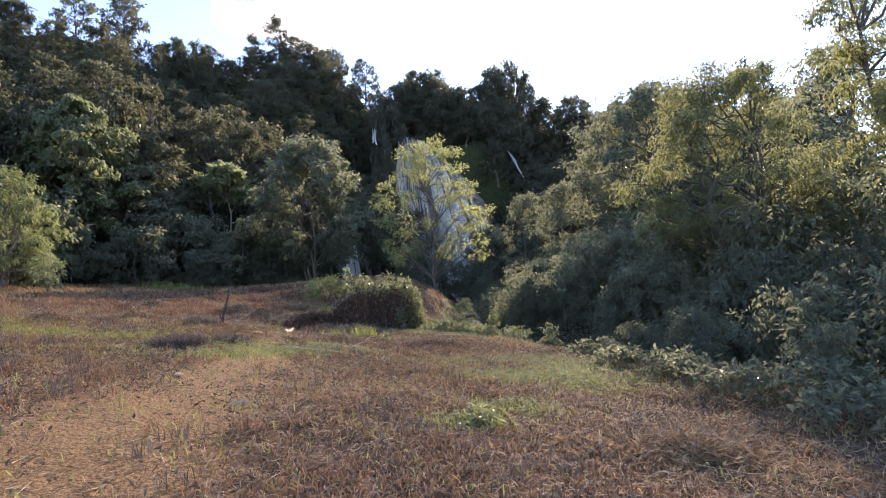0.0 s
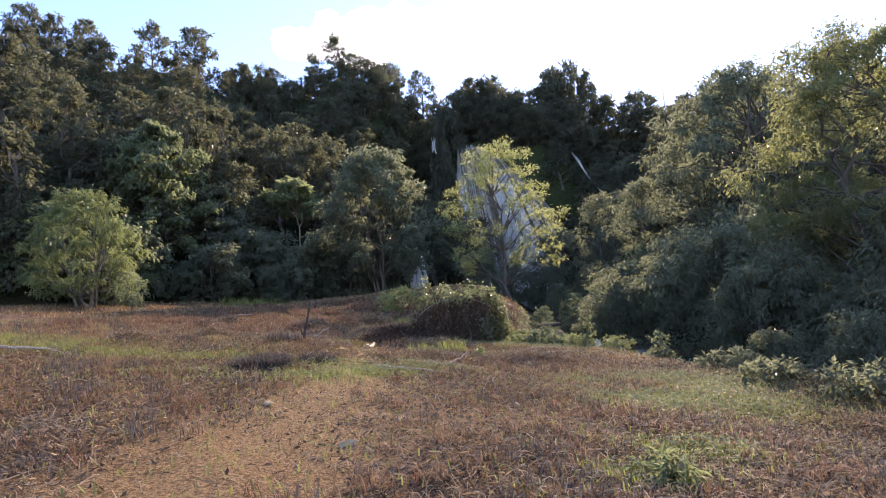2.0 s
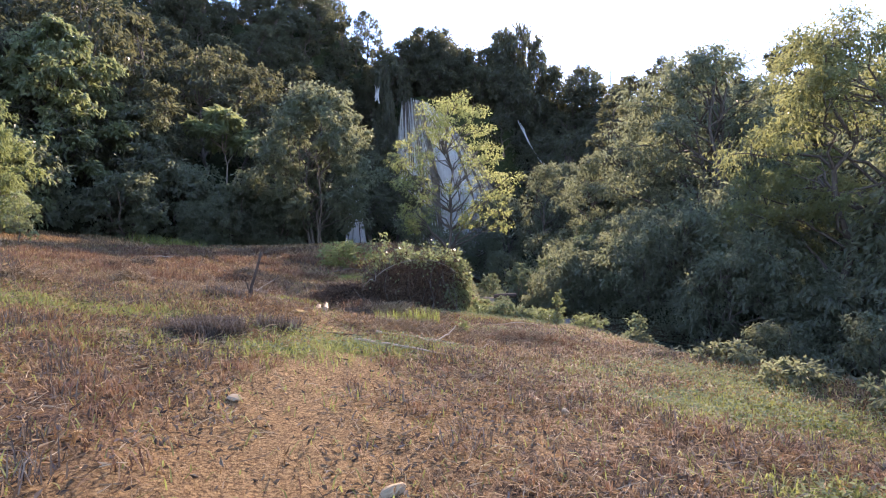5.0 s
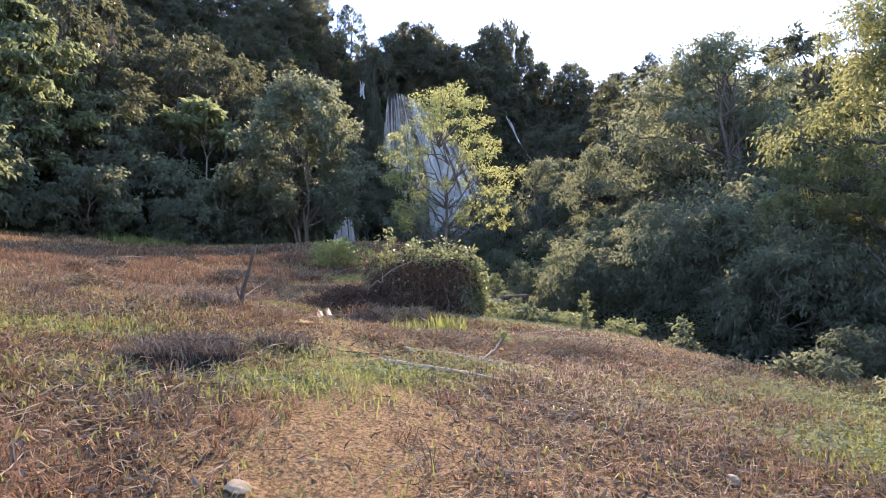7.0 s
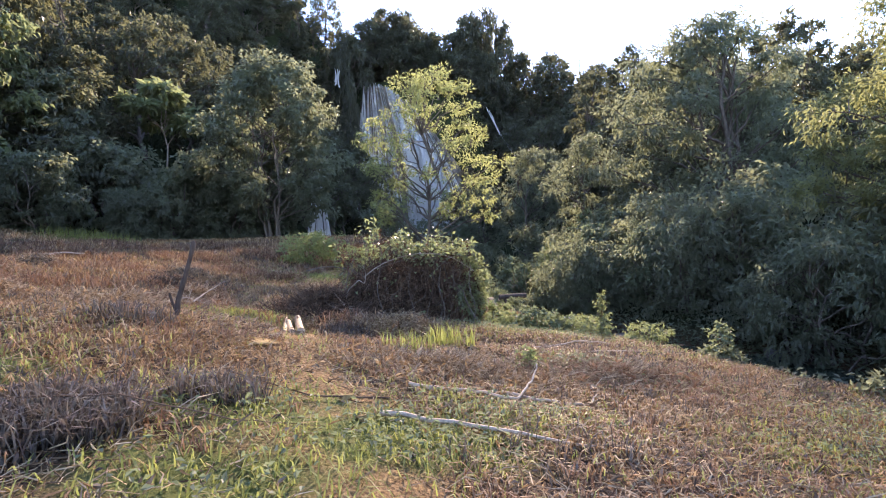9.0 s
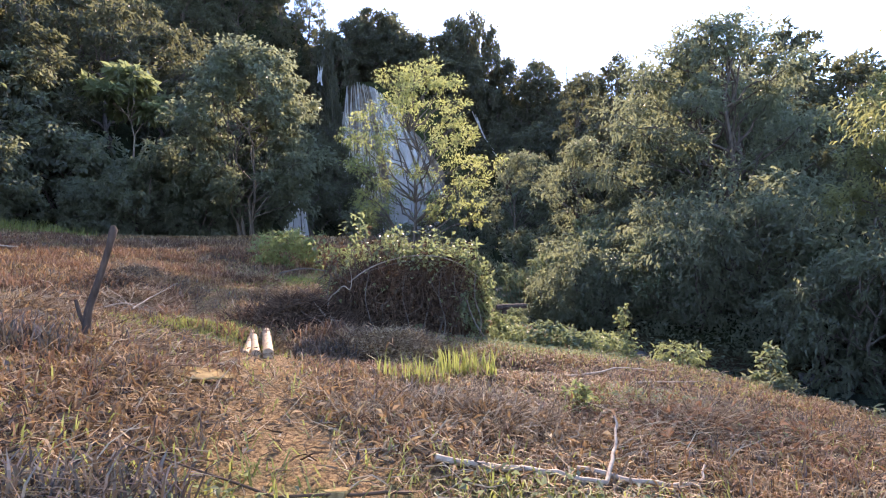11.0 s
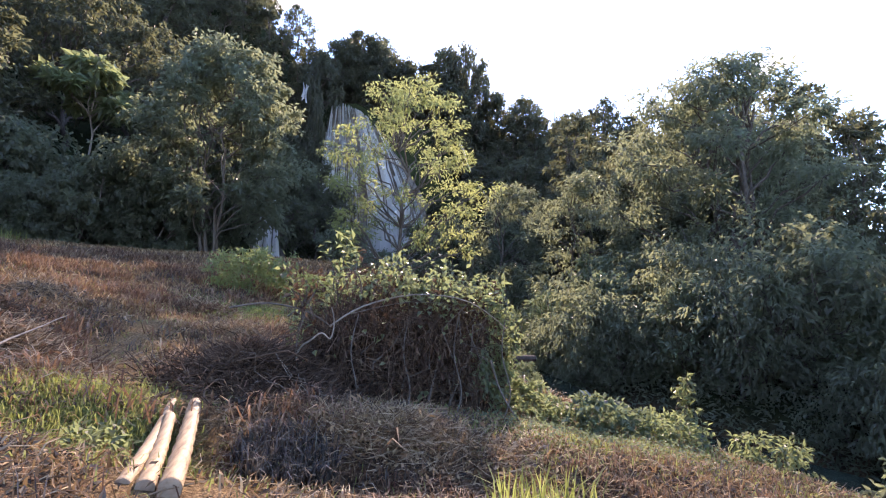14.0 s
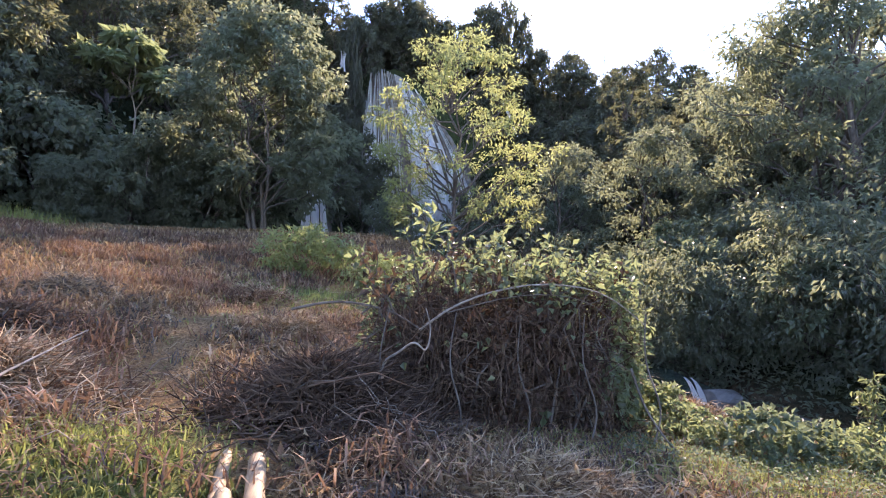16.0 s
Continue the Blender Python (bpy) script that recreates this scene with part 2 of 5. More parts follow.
def leaves(acc, rng, p, d, up, length, width, fold=0.18, droop=0.2):
    """One folded leaf of two triangles at every point."""
    d = unit(d)
    s = unit(np.cross(d, up))
    nrm = np.cross(s, d)
    k = len(p)
    ln = (length * rng.uniform(0.7, 1.25, k))[:, None]
    wd = (width * rng.uniform(0.75, 1.2, k))[:, None]
    mid = p + d * ln * 0.45
    v = np.stack([p, mid + s * wd / 2 + nrm * wd * fold, p + d * ln - nrm * ln * droop, mid - s * wd / 2 + nrm * wd * fold], 1).reshape(-1, 3)
    i = np.arange(k)[:, None] * 4
    acc.add(v, np.concatenate([i + [0, 1, 2], i + [0, 2, 3]]))


def blades(acc, rng, p, height, width, lean):
    """One bent grass blade at every point."""
    k = len(p)
    a = rng.uniform(0, 2 * np.pi, k)
    out = np.stack([np.cos(a), np.sin(a), 0 * a], -1)
    side = np.stack([-np.sin(a), np.cos(a), 0 * a], -1)
    h = (height * rng.uniform(0.5, 1.3, k))[:, None]
    w = (width * rng.uniform(0.7, 1.3, k))[:, None]
    ln = (lean * rng.uniform(0.2, 1.4, k))[:, None]
    z = np.array([0, 0, 1.0])
    mid = p + z * h * 0.6 + out * h * ln * 0.4
    tip = p + z * h * (1 - 0.35 * np.minimum(ln, 1.5)) + out * h * ln
    v = np.stack([p - side * w / 2, p + side * w / 2, mid + side * w * 0.4, mid - side * w * 0.4, tip], 1).reshape(-1, 3)
    i = np.arange(k)[:, None] * 5
    acc.f += (np.concatenate([i + [0, 1, 2, 3]]) + acc.n).tolist() + (np.concatenate([i + [3, 2, 4]]) + acc.n).tolist()
    acc.v.append(v)
    acc.n += len(v)


def sticks(acc, rng, p, length, radius, rise):
    """Thin broken stalks, each a bent three-sided rod."""
    k = len(p)
    a = rng.uniform(0, 2 * np.pi, k)
    el = rng.uniform(0, 1, k) ** 2 * rise
    d = np.stack([np.cos(a) * np.cos(el), np.sin(a) * np.cos(el), np.sin(el)], -1)
    s = unit(np.cross(d, [0, 0.03, 1.0]))
    u = np.cross(s, d)
    ln = (length * rng.uniform(0.4, 1.5, k))[:, None]
    r = (radius * rng.uniform(0.6, 1.5, k))[:, None]
    bend = rng.normal(0, 0.12, (k, 3)) * ln
    rows = []
    for q, rr in ((p, 1.0), (p + d * ln * 0.5 + bend, 0.8), (p + d * ln, 0.4)):
        rows += [q + s * r * rr, q - s * r * rr * 0.5 + u * r * rr * 0.87, q - s * r * rr * 0.5 - u * r * rr * 0.87]
    v = np.stack(rows, 1).reshape(-1, 3)
    i = np.arange(k)[:, None] * 9
    f = np.concatenate([i + [b + j, b + (j + 1) % 3, b + 3 + (j + 1) % 3, b + 3 + j] for b in (0, 3) for j in range(3)])
    acc.add(v, f)


# ---- shape of the land ----
TRACK = np.array([(-2.0, -6.0), (-3.0, 2.0), (-4.0, 5.5), (-4.3, 8.5), (-4.3, 10.5), (-4.7, 13.5), (-5.1, 15.6), (-6.0, 19.6), (-7.2, 21.0), (-7.7, 24.0), (-5.5, 30.0)])
STREAM = np.array([(2.0, 90.0), (2.5, 60.0), (3.4, 42.0), (2.6, 32.0), (3.0, 26.5), (6.0, 20.6), (8.2, 15.0), (11.0, 10.5), (17.0, 5.0), (40.0, -8.0)])
HUB = np.array([-3.0, 8.0])
# azimuth from +y to the right, radius of the foot, radius and height of the ridge, steepness
RIDGE = np.array([(-180, 60, 200, 6, 1), (-110, 45, 130, 22, 1), (-80, 36, 95, 40, 1), (-50, 36, 88, 45, 1), (-38, 38, 88, 45, 1), (-25, 42, 92, 43, 1), (-15, 46, 98, 47, 1), (-10, 50, 102, 48, 1.1), (-7, 54, 104, 47, 1.4), (-3, 64, 106, 38, 2.2), (0, 74, 104, 41, 2.6), (5, 76, 103, 40, 2.6), (10, 72, 102, 37, 2), (13, 62, 104, 31, 1.2), (20, 52, 104, 30, 1), (28, 40, 100, 29, 1), (36, 36, 98, 22, 1), (45, 36, 96, 14, 1), (55, 40, 110, 8, 1), (75, 60, 160, 5, 1), (180, 60, 200, 6, 1)], float)


def line_dist(x, y, line):
    best = np.full(np.shape(x), 1e9)
    for a, b in zip(line[:-1], line[1:]):
        ab = b - a
        t = np.clip(((x - a[0]) * ab[0] + (y - a[1]) * ab[1]) / (ab @ ab), 0, 1)
        best = np.minimum(best, np.hypot(x - a[0] - t * ab[0], y - a[1] - t * ab[1]))
    return best


def smooth(a, b, x):
    t = np.clip((x - a) / (b - a), 0, 1)
    return t * t * (3 - 2 * t)


def wave(x, y, s, k):
    return np.sin(x * s + 1.7 * k) * np.cos(y * s * 1.13 - 0.9 * k) + 0.5 * np.sin(x * s * 2.3 + y * s * 1.9 + k)


def right_of_stream(x, y):
    sx = np.interp(-y, -STREAM[:, 1], STREAM[:, 0])
    return x - sx


def ground_z(x, y):
    x, y = np.asarray(x, float), np.asarray(y, float)
    z = -0.47 - 0.152 * np.clip(x, -40, 3.0) + 0.003 * np.clip(y, -10, 60)
    far = smooth(24, 44, y) * smooth(4, -5, x)
    z = z * (1 - far) + (2.8 + 0.14 * np.clip(-18 - x, 0, 30)) * far
    z = z - 0.2 * np.exp(-((y - 21) / 2.2) ** 2) * smooth(-12, -8, x) * smooth(-3, -5, x)
    z = z - 0.38 * np.exp(-((y - 18.4) / 0.75) ** 2) * smooth(-8, -6.2, x) * smooth(0, -2, x)
    z = z - 0.3 * np.exp(-(((x + 2.2) / 2.4) ** 2 + ((y - 22.6) / 1.8) ** 2))
    z = z + 0.27 * np.exp(-(((x + 7.2) / 1.6) ** 2 + ((y - 15.3) / 1.7) ** 2))
    z = z + 0.05 * wave(x, y, 0.7, 1) + 0.022 * wave(x, y, 2.1, 2) + 0.012 * wave(x, y, 5.7, 3)
    d = line_dist(x, y, STREAM)
    z = np.minimum(z, 60) * 1.0
    cut = smooth(4.0, 0.9, d)
    z = z * (1 - cut) + np.minimum(z, -1.9 + 0.05 * np.clip(y - 27, 0, 40)) * cut
    rs = right_of_stream(x, y)
    z = z + 0.13 * np.clip(rs - 2.0, 0, 30) * smooth(2, 5, rs) * smooth(-20, 5, y)
    az, r = np.degrees(np.arctan2(x - HUB[0], y - HUB[1])), np.hypot(x - HUB[0], y - HUB[1])
    r0, r1, zr, st = (np.interp(az, RIDGE[:, 0], RIDGE[:, k]) for k in (1, 2, 3, 4))
    u = np.clip((r - r0) / (r1 - r0), 0, 1)
    climb = np.clip(u, 0, 1) ** st
    climb = climb * (1 - 0.25 * np.sin(np.pi * climb))
    top = zr + 1.5 * wave(x, y, 0.11, 4)
    z = z * (1 - climb) + top * climb
    shelf = (31.5 + 0.5 * wave(x, y, 0.5, 3) - 0.35 * np.clip(x - 1, 0, 30)) * smooth(93.5, 99.5, y) * smooth(-17, -8, x) * smooth(26, 15, x) * smooth(125, 112, y)
    z = np.where(y > 93, np.maximum(z, shelf), z)
    z = z + 1.2 * wave(x, y, 0.19, 5) * smooth(0.02, 0.3, u) * smooth(1.0, 0.8, u)
    return z * (1 - smooth(10, 160, r - r1)) + 2 * smooth(10, 160, r - r1)


def gz(x, y):
    return float(ground_z(x, y))


def bare_mask(x, y):
    d = line_dist(x, y, TRACK)
    w = np.interp(y, [0, 6, 11, 14, 18, 24], [1.3, 1.5, 1.3, 0.7, 0.5, 0.6])
    m = 1.0 * np.exp(-(d / w) ** 2)
    m = np.maximum(m, 0.85 * np.exp(-((x + 3.6) / 2.2) ** 2 - ((y - 9) / 1.6) ** 2))
    return np.maximum(m, 0.6 * np.exp(-((x + 4.2) / 1.0) ** 2 - ((y - 14.2) / 1.2) ** 2))


GREENS = [(-8.6, 13.2, 2.0, 0.7, 1.0), (-5.2, 12.8, 1.1, 0.8, 0.7), (-3.0, 13.2, 1.3, 0.7, 0.7), (0.6, 8.1, 0.9, 0.5, 0.8), (-0.9, 16.1, 1.3, 0.6, 0.7), (-6.9, 19.4, 0.8, 0.8, 1.0), (-7.4, 11.2, 1.0, 0.7, 0.7), (0.4, 13.0, 1.6, 0.8, 0.6), (-10.5, 13.4, 3.4, 0.9, 1.0), (-14, 14.5, 4, 1.3, 0.9), (-5.2, 11.6, 0.9, 0.6, 0.8), (-3.9, 12.5, 1.0, 0.7, 1.0), (1.6, 11.2, 2.2, 1.2, 1.0), (2.6, 13.5, 1.8, 1.5, 0.9), (-0.2, 7.2, 0.6, 0.4, 0.9), (-6.6, 18.6, 1.0, 0.9, 1.0), (-0.4, 20.6, 2.4, 1.2, 1.0), (1.8, 18.5, 1.4, 1.4, 0.35), (-19, 38, 5, 3, 0.8), (-6.5, 28, 2, 1.4, 0.8), (-0.4, 15.6, 1.6, 0.8, 0.55)]


def green_mask(x, y):
    m = np.zeros(np.shape(x))
    for cx, cy, rx, ry, a in GREENS:
        m = np.maximum(m, a * np.exp(-((x - cx) / rx) ** 2 - ((y - cy) / ry) ** 2))
    return m


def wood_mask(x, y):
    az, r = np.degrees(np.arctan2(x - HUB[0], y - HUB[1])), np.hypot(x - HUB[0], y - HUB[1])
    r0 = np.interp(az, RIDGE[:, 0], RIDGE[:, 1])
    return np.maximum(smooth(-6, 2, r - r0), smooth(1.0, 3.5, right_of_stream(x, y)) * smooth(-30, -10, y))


# ground: one sheet of rings round the walk
rings = np.concatenate([np.arange(0.1, 16, 0.13), np.arange(16, 34, 0.32), np.arange(34, 130, 1.3), np.geomspace(132, 3000, 24)])
seg = 384
ang = np.linspace(0, 2 * np.pi, seg, endpoint=False)
gx, gy = HUB[0] + rings[:, None] * np.sin(ang), HUB[1] + rings[:, None] * np.cos(ang)
gacc = Acc()
ij = np.arange(len(rings) - 1)[:, None] * seg + np.arange(seg)
nx = np.arange(len(rings) - 1)[:, None] * seg + (np.arange(seg) + 1) % seg
gacc.add(np.stack([gx, gy, ground_z(gx, gy)], -1).reshape(-1, 3), np.stack([ij, ij + seg, nx + seg, nx], -1).reshape(-1, 4))
gacc.f.append(list(range(seg)))
ground = tagged(gacc.ob("ground", GROUND, smooth=True), "cleared dry field rising into a wooded hillside", "ground", kind="structure")
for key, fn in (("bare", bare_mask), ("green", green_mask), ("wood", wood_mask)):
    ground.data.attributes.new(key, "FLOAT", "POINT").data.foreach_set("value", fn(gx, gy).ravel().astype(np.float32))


# ---- trees and shrubs ----
def bough(a, b, rng, wob=0.08, k=6, sag=0.0):
    a, b = np.asarray(a, float), np.asarray(b, float)
    t = np.linspace(0, 1, k)[:, None]
    ln = np.linalg.norm(b - a)
    p = a + (b - a) * t
    p[1:-1] += rng.normal(0, wob * ln * 0.5, (k - 2, 3))
    p[:, 2] += sag * ln * np.sin(np.pi * t[:, 0])
    return p


def make_plant(name, seed, height, spread, leaf_n, leaf_l, leaf_w, leaf_m, bark_m, label, category="tree", stems=1, stem_r=0.12, base=0.35, lobes=14, lobe_r=0.28, droop=0.25, flat=0.75, clump=13, narrow=1.0, at=None, kind=""):
    """A woody plant: stems, limbs to every lobe of the crown, and leaves in clumps round twig ends."""
    rng = np.random.default_rng(seed)
    wood, leaf = Acc(), Acc()
    tops = []
    for s in range(stems):
        a = rng.uniform(0, 6.28)
        o = spread * 0.10 * (stems > 1)
        foot = np.array([o * math.cos(a), o * math.sin(a), -0.25])
        top = np.array([spread * 0.35 * math.cos(a) * (stems > 1) + rng.normal(0, 0.04 * height), spread * 0.35 * math.sin(a) * (stems > 1) + rng.normal(0, 0.04 * height), height * rng.uniform(0.72, 0.86)])
        p = bough(foot, top, rng, 0.05, 8)
        tube(wood, p, np.linspace(stem_r, stem_r * 0.25, 8) * np.r_[1.5, np.ones(7)], 7)
        tops.append(p)
    centres, radii = [], []
    for k in range(lobes):
        h = base + (1 - base) * (k + rng.uniform(0.1, 0.9)) / lobes
        wide = math.sin(math.pi * min(0.97, 0.22 + 0.78 * (h - base) / (1 - base))) ** 0.6
        a = k * 2.4 + rng.uniform(-0.5, 0.5)
        rad = spread * wide * rng.uniform(0.45, 0.8) * narrow * (0.35 if k == lobes - 1 else 1)
        lr = lobe_r * spread * rng.uniform(0.75, 1.3)
        c = np.array([rad * math.cos(a), rad * math.sin(a), min(height * h, height - lr * flat * 0.8)])
        centres.append(c)
        radii.append(lr)
        p = tops[k % stems]
        j = int(np.clip(np.searchsorted(p[:, 2], c[2] - 0.45 * rad) - 1, 1, 6))
        br = bough(p[j], c, rng, 0.07, 6, 0.05)
        r0 = stem_r * (0.55 - 0.03 * j)
        tube(wood, br, np.linspace(r0, r0 * 0.3, 6), 5)
        for _ in range(3):
            e = c + rng.normal(0, 1, 3) * lr * np.array([0.6, 0.6, 0.4])
            tube(wood, bough(br[rng.integers(3, 6)], e, rng, 0.1, 4), np.linspace(r0 * 0.3, r0 * 0.1, 4), 4)
    per = max(1, leaf_n // (lobes * clump))
    pts, out = [], []
    for c, lr in zip(centres, radii):
        d = unit(rng.normal(0, 1, (clump, 3)) + [0, 0, 0.25])
        tw = c + d * lr * rng.uniform(0.55, 1.15, (clump, 1)) * [1, 1, flat]
        q = np.repeat(tw, per, 0) + rng.normal(0, lr * 0.2, (clump * per, 3)) * [1, 1, 0.7]
        pts.append(q)
        out.append(np.repeat(d, per, 0))
    p, o = np.concatenate(pts), np.concatenate(out)
    p[:, 2] = np.maximum(p[:, 2], 0.04)
    d = o + rng.normal(0, 0.7, p.shape) - [0, 0, droop * 2]
    up = o * 0.5 + rng.normal(0, 0.5, p.shape) + [0, 0, 0.9]
    leaves(leaf, rng, p, d, up, leaf_l, leaf_w)
    root = new(name)
    wood.ob("trunk" if category == "tree" else "branchwork", bark_m, root, smooth=True)
    leaf.ob("crown" if category == "tree" else "foliage", leaf_m, root)
    if at is not None:
        root.location = (at[0], at[1], gz(*at) if len(at) < 3 else at[2])
    return tagged(root, label, category, kind=kind)


def put_copy(ob, x, y, s=1.0, rz=0.0, sink=0.0, tall=1.0):
    c = copy_thing(ob, pose(x, y, gz(x, y) - sink, 0, 0, rz))
    c.scale = (s, s, s * tall)
    return c


# the forest on the hillside, its shade put into the leaf colour
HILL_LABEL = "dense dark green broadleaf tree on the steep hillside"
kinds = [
    make_plant("forest_tree", 11, 9.0, 3.6, 2600, 0.42, 0.22, LEAF_HILL_SHADED, BARK, HILL_LABEL, stem_r=0.2, lobes=15, base=0.2, at=(-40, 62)),
    make_plant("forest_tree", 12, 11.5, 3.0, 2600, 0.4, 0.2, LEAF_HILL_SHADED, BARK, "tall narrow dark green tree on the hillside", stem_r=0.2, lobes=16, base=0.18, at=(-34, 70)),
    make_plant("forest_tree", 13, 7.5, 4.2, 2600, 0.46, 0.24, LEAF_HILL_SHADED, BARK, "spreading dark green tree draped with creepers", stem_r=0.2, lobes=14, base=0.12, droop=0.5, at=(-48, 58)),
    make_plant("forest_tree", 14, 9.5, 3.2, 2400, 0.5, 0.16, LEAF_HILL_SHADED, BARK, "fine-leaved green hillside tree with open crown", stem_r=0.16, lobes=15, base=0.25, droop=0.45, at=(-28, 80)),
    make_plant("forest_tree", 15, 5.5, 3.4, 2200, 0.4, 0.22, LEAF_HILL_SHADED, BARK, "low dense hillside tree hung with vines", stem_r=0.14, lobes=12, base=0.05, droop=0.6, at=(-55, 50)),
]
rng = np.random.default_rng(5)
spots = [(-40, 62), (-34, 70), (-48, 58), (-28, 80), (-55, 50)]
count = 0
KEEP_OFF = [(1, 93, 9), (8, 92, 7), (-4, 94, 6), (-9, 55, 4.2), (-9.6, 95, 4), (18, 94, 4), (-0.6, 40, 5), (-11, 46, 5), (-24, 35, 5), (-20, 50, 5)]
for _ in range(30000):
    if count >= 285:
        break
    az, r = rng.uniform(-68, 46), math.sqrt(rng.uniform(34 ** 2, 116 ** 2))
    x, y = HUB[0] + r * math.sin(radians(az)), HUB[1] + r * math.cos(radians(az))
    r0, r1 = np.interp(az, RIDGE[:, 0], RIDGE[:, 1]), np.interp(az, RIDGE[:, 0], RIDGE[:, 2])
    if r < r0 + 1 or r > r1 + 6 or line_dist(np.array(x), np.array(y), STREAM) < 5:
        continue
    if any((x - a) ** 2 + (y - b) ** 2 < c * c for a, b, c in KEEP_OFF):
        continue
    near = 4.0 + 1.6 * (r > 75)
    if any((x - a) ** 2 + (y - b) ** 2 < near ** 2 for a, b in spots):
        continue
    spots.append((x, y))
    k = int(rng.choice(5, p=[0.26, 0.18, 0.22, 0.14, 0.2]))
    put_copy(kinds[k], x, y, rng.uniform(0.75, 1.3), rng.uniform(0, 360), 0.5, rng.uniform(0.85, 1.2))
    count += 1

for x, y, s, k, t in ((-1.5, 107, 1.35, 0, 1.1), (1.5, 106, 1.4, 1, 1.0), (4.5, 106, 1.25, 0, 1.0), (-4, 104, 1.0, 3, 1.0), (7.5, 106, 1.2, 2, 1.2), (10.5, 105, 1.2, 0, 1.0), (13.5, 105, 1.15, 1, 1.15), (15.3, 104, 1.2, 1, 1.25), (17, 105, 1.0, 2, 1.3), (0, 101, 1.0, 2, 1.0), (5, 101, 0.9, 4, 1.0), (9.5, 100, 1.0, 2, 1.0), (14, 99, 1.0, 4, 1.1), (-6.5, 101, 1.0, 4, 1.0), (12, 96, 0.8, 4, 1.0), (17, 97, 1.0, 2, 1.0), (-9, 100, 1.1, 0, 1.1), (-12, 102, 1.1, 3, 1.1), (20, 103, 0.9, 0, 1.0), (-2, 103, 1.3, 2, 1.2), (2.5, 102.5, 1.35, 2, 1.25), (6.5, 103, 1.25, 2, 1.2), (10.5, 102, 1.2, 4, 1.4), (13.5, 102, 1.2, 2, 1.3), (16.5, 101, 1.15, 0, 1.2), (19, 99, 1.1, 2, 1.1), (22, 101, 1.1, 0, 1.0), (-4.5, 108, 1.0, 0, 1.0), (0, 110, 1.4, 0, 1.15), (15, 108, 1.3, 0, 1.3), (21, 96, 1.0, 4, 1.0), (24, 98, 1.1, 2, 1.0), (9, 108, 1.2, 0, 1.1)):
    put_copy(kinds[k], x, y, s, 37 * x, 0.5, t)

KIND_TALL = (9.0, 11.5, 7.5, 9.5, 5.5)
for x, y, s, k, top in ((-1.2, 105.5, 1.7, 0, 46.6), (1.8, 106, 1.5, 2, 45.0), (-4.2, 106.5, 1.3, 0, 43.0), (4.8, 105.5, 1.4, 0, 43.6), (8.2, 106, 1.5, 2, 42.2), (11.6, 106, 1.4, 0, 42.6), (15.4, 106, 1.5, 0, 46.0), (18.6, 105, 1.5, 2, 46.6), (21.6, 105, 1.3, 0, 42.0), (24.4, 104, 1.3, 2, 38.4), (-7.0, 98, 1.2, 2, 38.0), (-8.2, 95.5, 1.0, 4, 34.0), (-7.6, 93.5, 0.9, 4, 29.0), (-8.4, 92.5, 0.9, 2, 23.0), (3.5, 102, 1.4, 2, 39.5), (12.5, 102, 1.4, 2, 38.0), (17.5, 101, 1.4, 2, 37.0), (27.5, 100, 1.3, 2, 34.5), (31.0, 99, 1.2, 0, 33.5), (35.0, 99, 1.2, 2, 32.5)):
    put_copy(kinds[k], x, y, s, 53 * x, 0.5, (top - gz(x, y) + 0.5) / (KIND_TALL[k] * s))

# thicker wood on the spur beside the fall
rng = np.random.default_rng(15)
for az in np.arange(-27, -5.5, 2.3):
    for r in (74, 81, 88, 95, 101):
        a, q = radians(az + rng.uniform(-0.8, 0.8)), r + rng.uniform(-2, 2)
        x, y = HUB[0] + q * math.sin(a), HUB[1] + q * math.cos(a)
        if math.hypot(x + 9.6, y - 91) > 7 and x < -7:
            put_copy(kinds[int(rng.choice((0, 2, 4)))], x, y, rng.uniform(0.8, 1.15), rng.uniform(0, 360), 0.6, rng.uniform(0.8, 1.0))

# trees that stand out along the foot of the hill
make_plant("multi_stem_tree", 21, 12.7, 6.0, 19000, 0.34, 0.2, LEAF_DEEP, BARK, "broad multi-stemmed tree with glossy dark leaves", stems=6, stem_r=0.1, base=0.17, lobes=46, lobe_r=0.2, flat=0.6, at=(-11.2, 46.5))
make_plant("young_tree", 122, 12.7, 6.3, 8600, 0.24, 0.1, LEAF_YELLOW, BARK, "slender young tree with sparse yellow-green leaves", stem_r=0.14, base=0.2, lobes=54, lobe_r=0.15, flat=0.4, clump=12, at=(-0.4, 43.5))
make_plant("feathery_tree", 23, 6.6, 3.4, 9000, 0.3, 0.06, LEAF_LIME, BARK, "feathery light green tree on several thin stems", stems=5, stem_r=0.07, base=0.12, lobes=44, lobe_r=0.17, flat=0.55, droop=0.4, at=(-24.0, 28.4))
make_plant("vine_clad_tree", 24, 11.5, 4.6, 11000, 0.42, 0.3, LEAF_MID, BARK, "tree smothered in sunlit green climbing vines", stem_r=0.2, base=0.05, lobes=30, lobe_r=0.24, droop=0.6, flat=0.6, at=(-28.5, 42))
make_plant("vine_clad_tree", 25, 6.6, 4.6, 8000, 0.36, 0.26, LEAF_MID, BARK, "low tree covered by a curtain of vines", stem_r=0.16, base=0.03, lobes=22, lobe_r=0.3, droop=0.7, at=(-29, 34))
shrub = make_plant("big_shrub", 26, 6.0, 4.2, 6000, 0.36, 0.26, LEAF_DEEP, BARK, "large rounded shrub with heart-shaped dark leaves", "shrub", stems=3, stem_r=0.09, base=0.05, lobes=20, lobe_r=0.3, droop=0.6, at=(-21.5, 45))
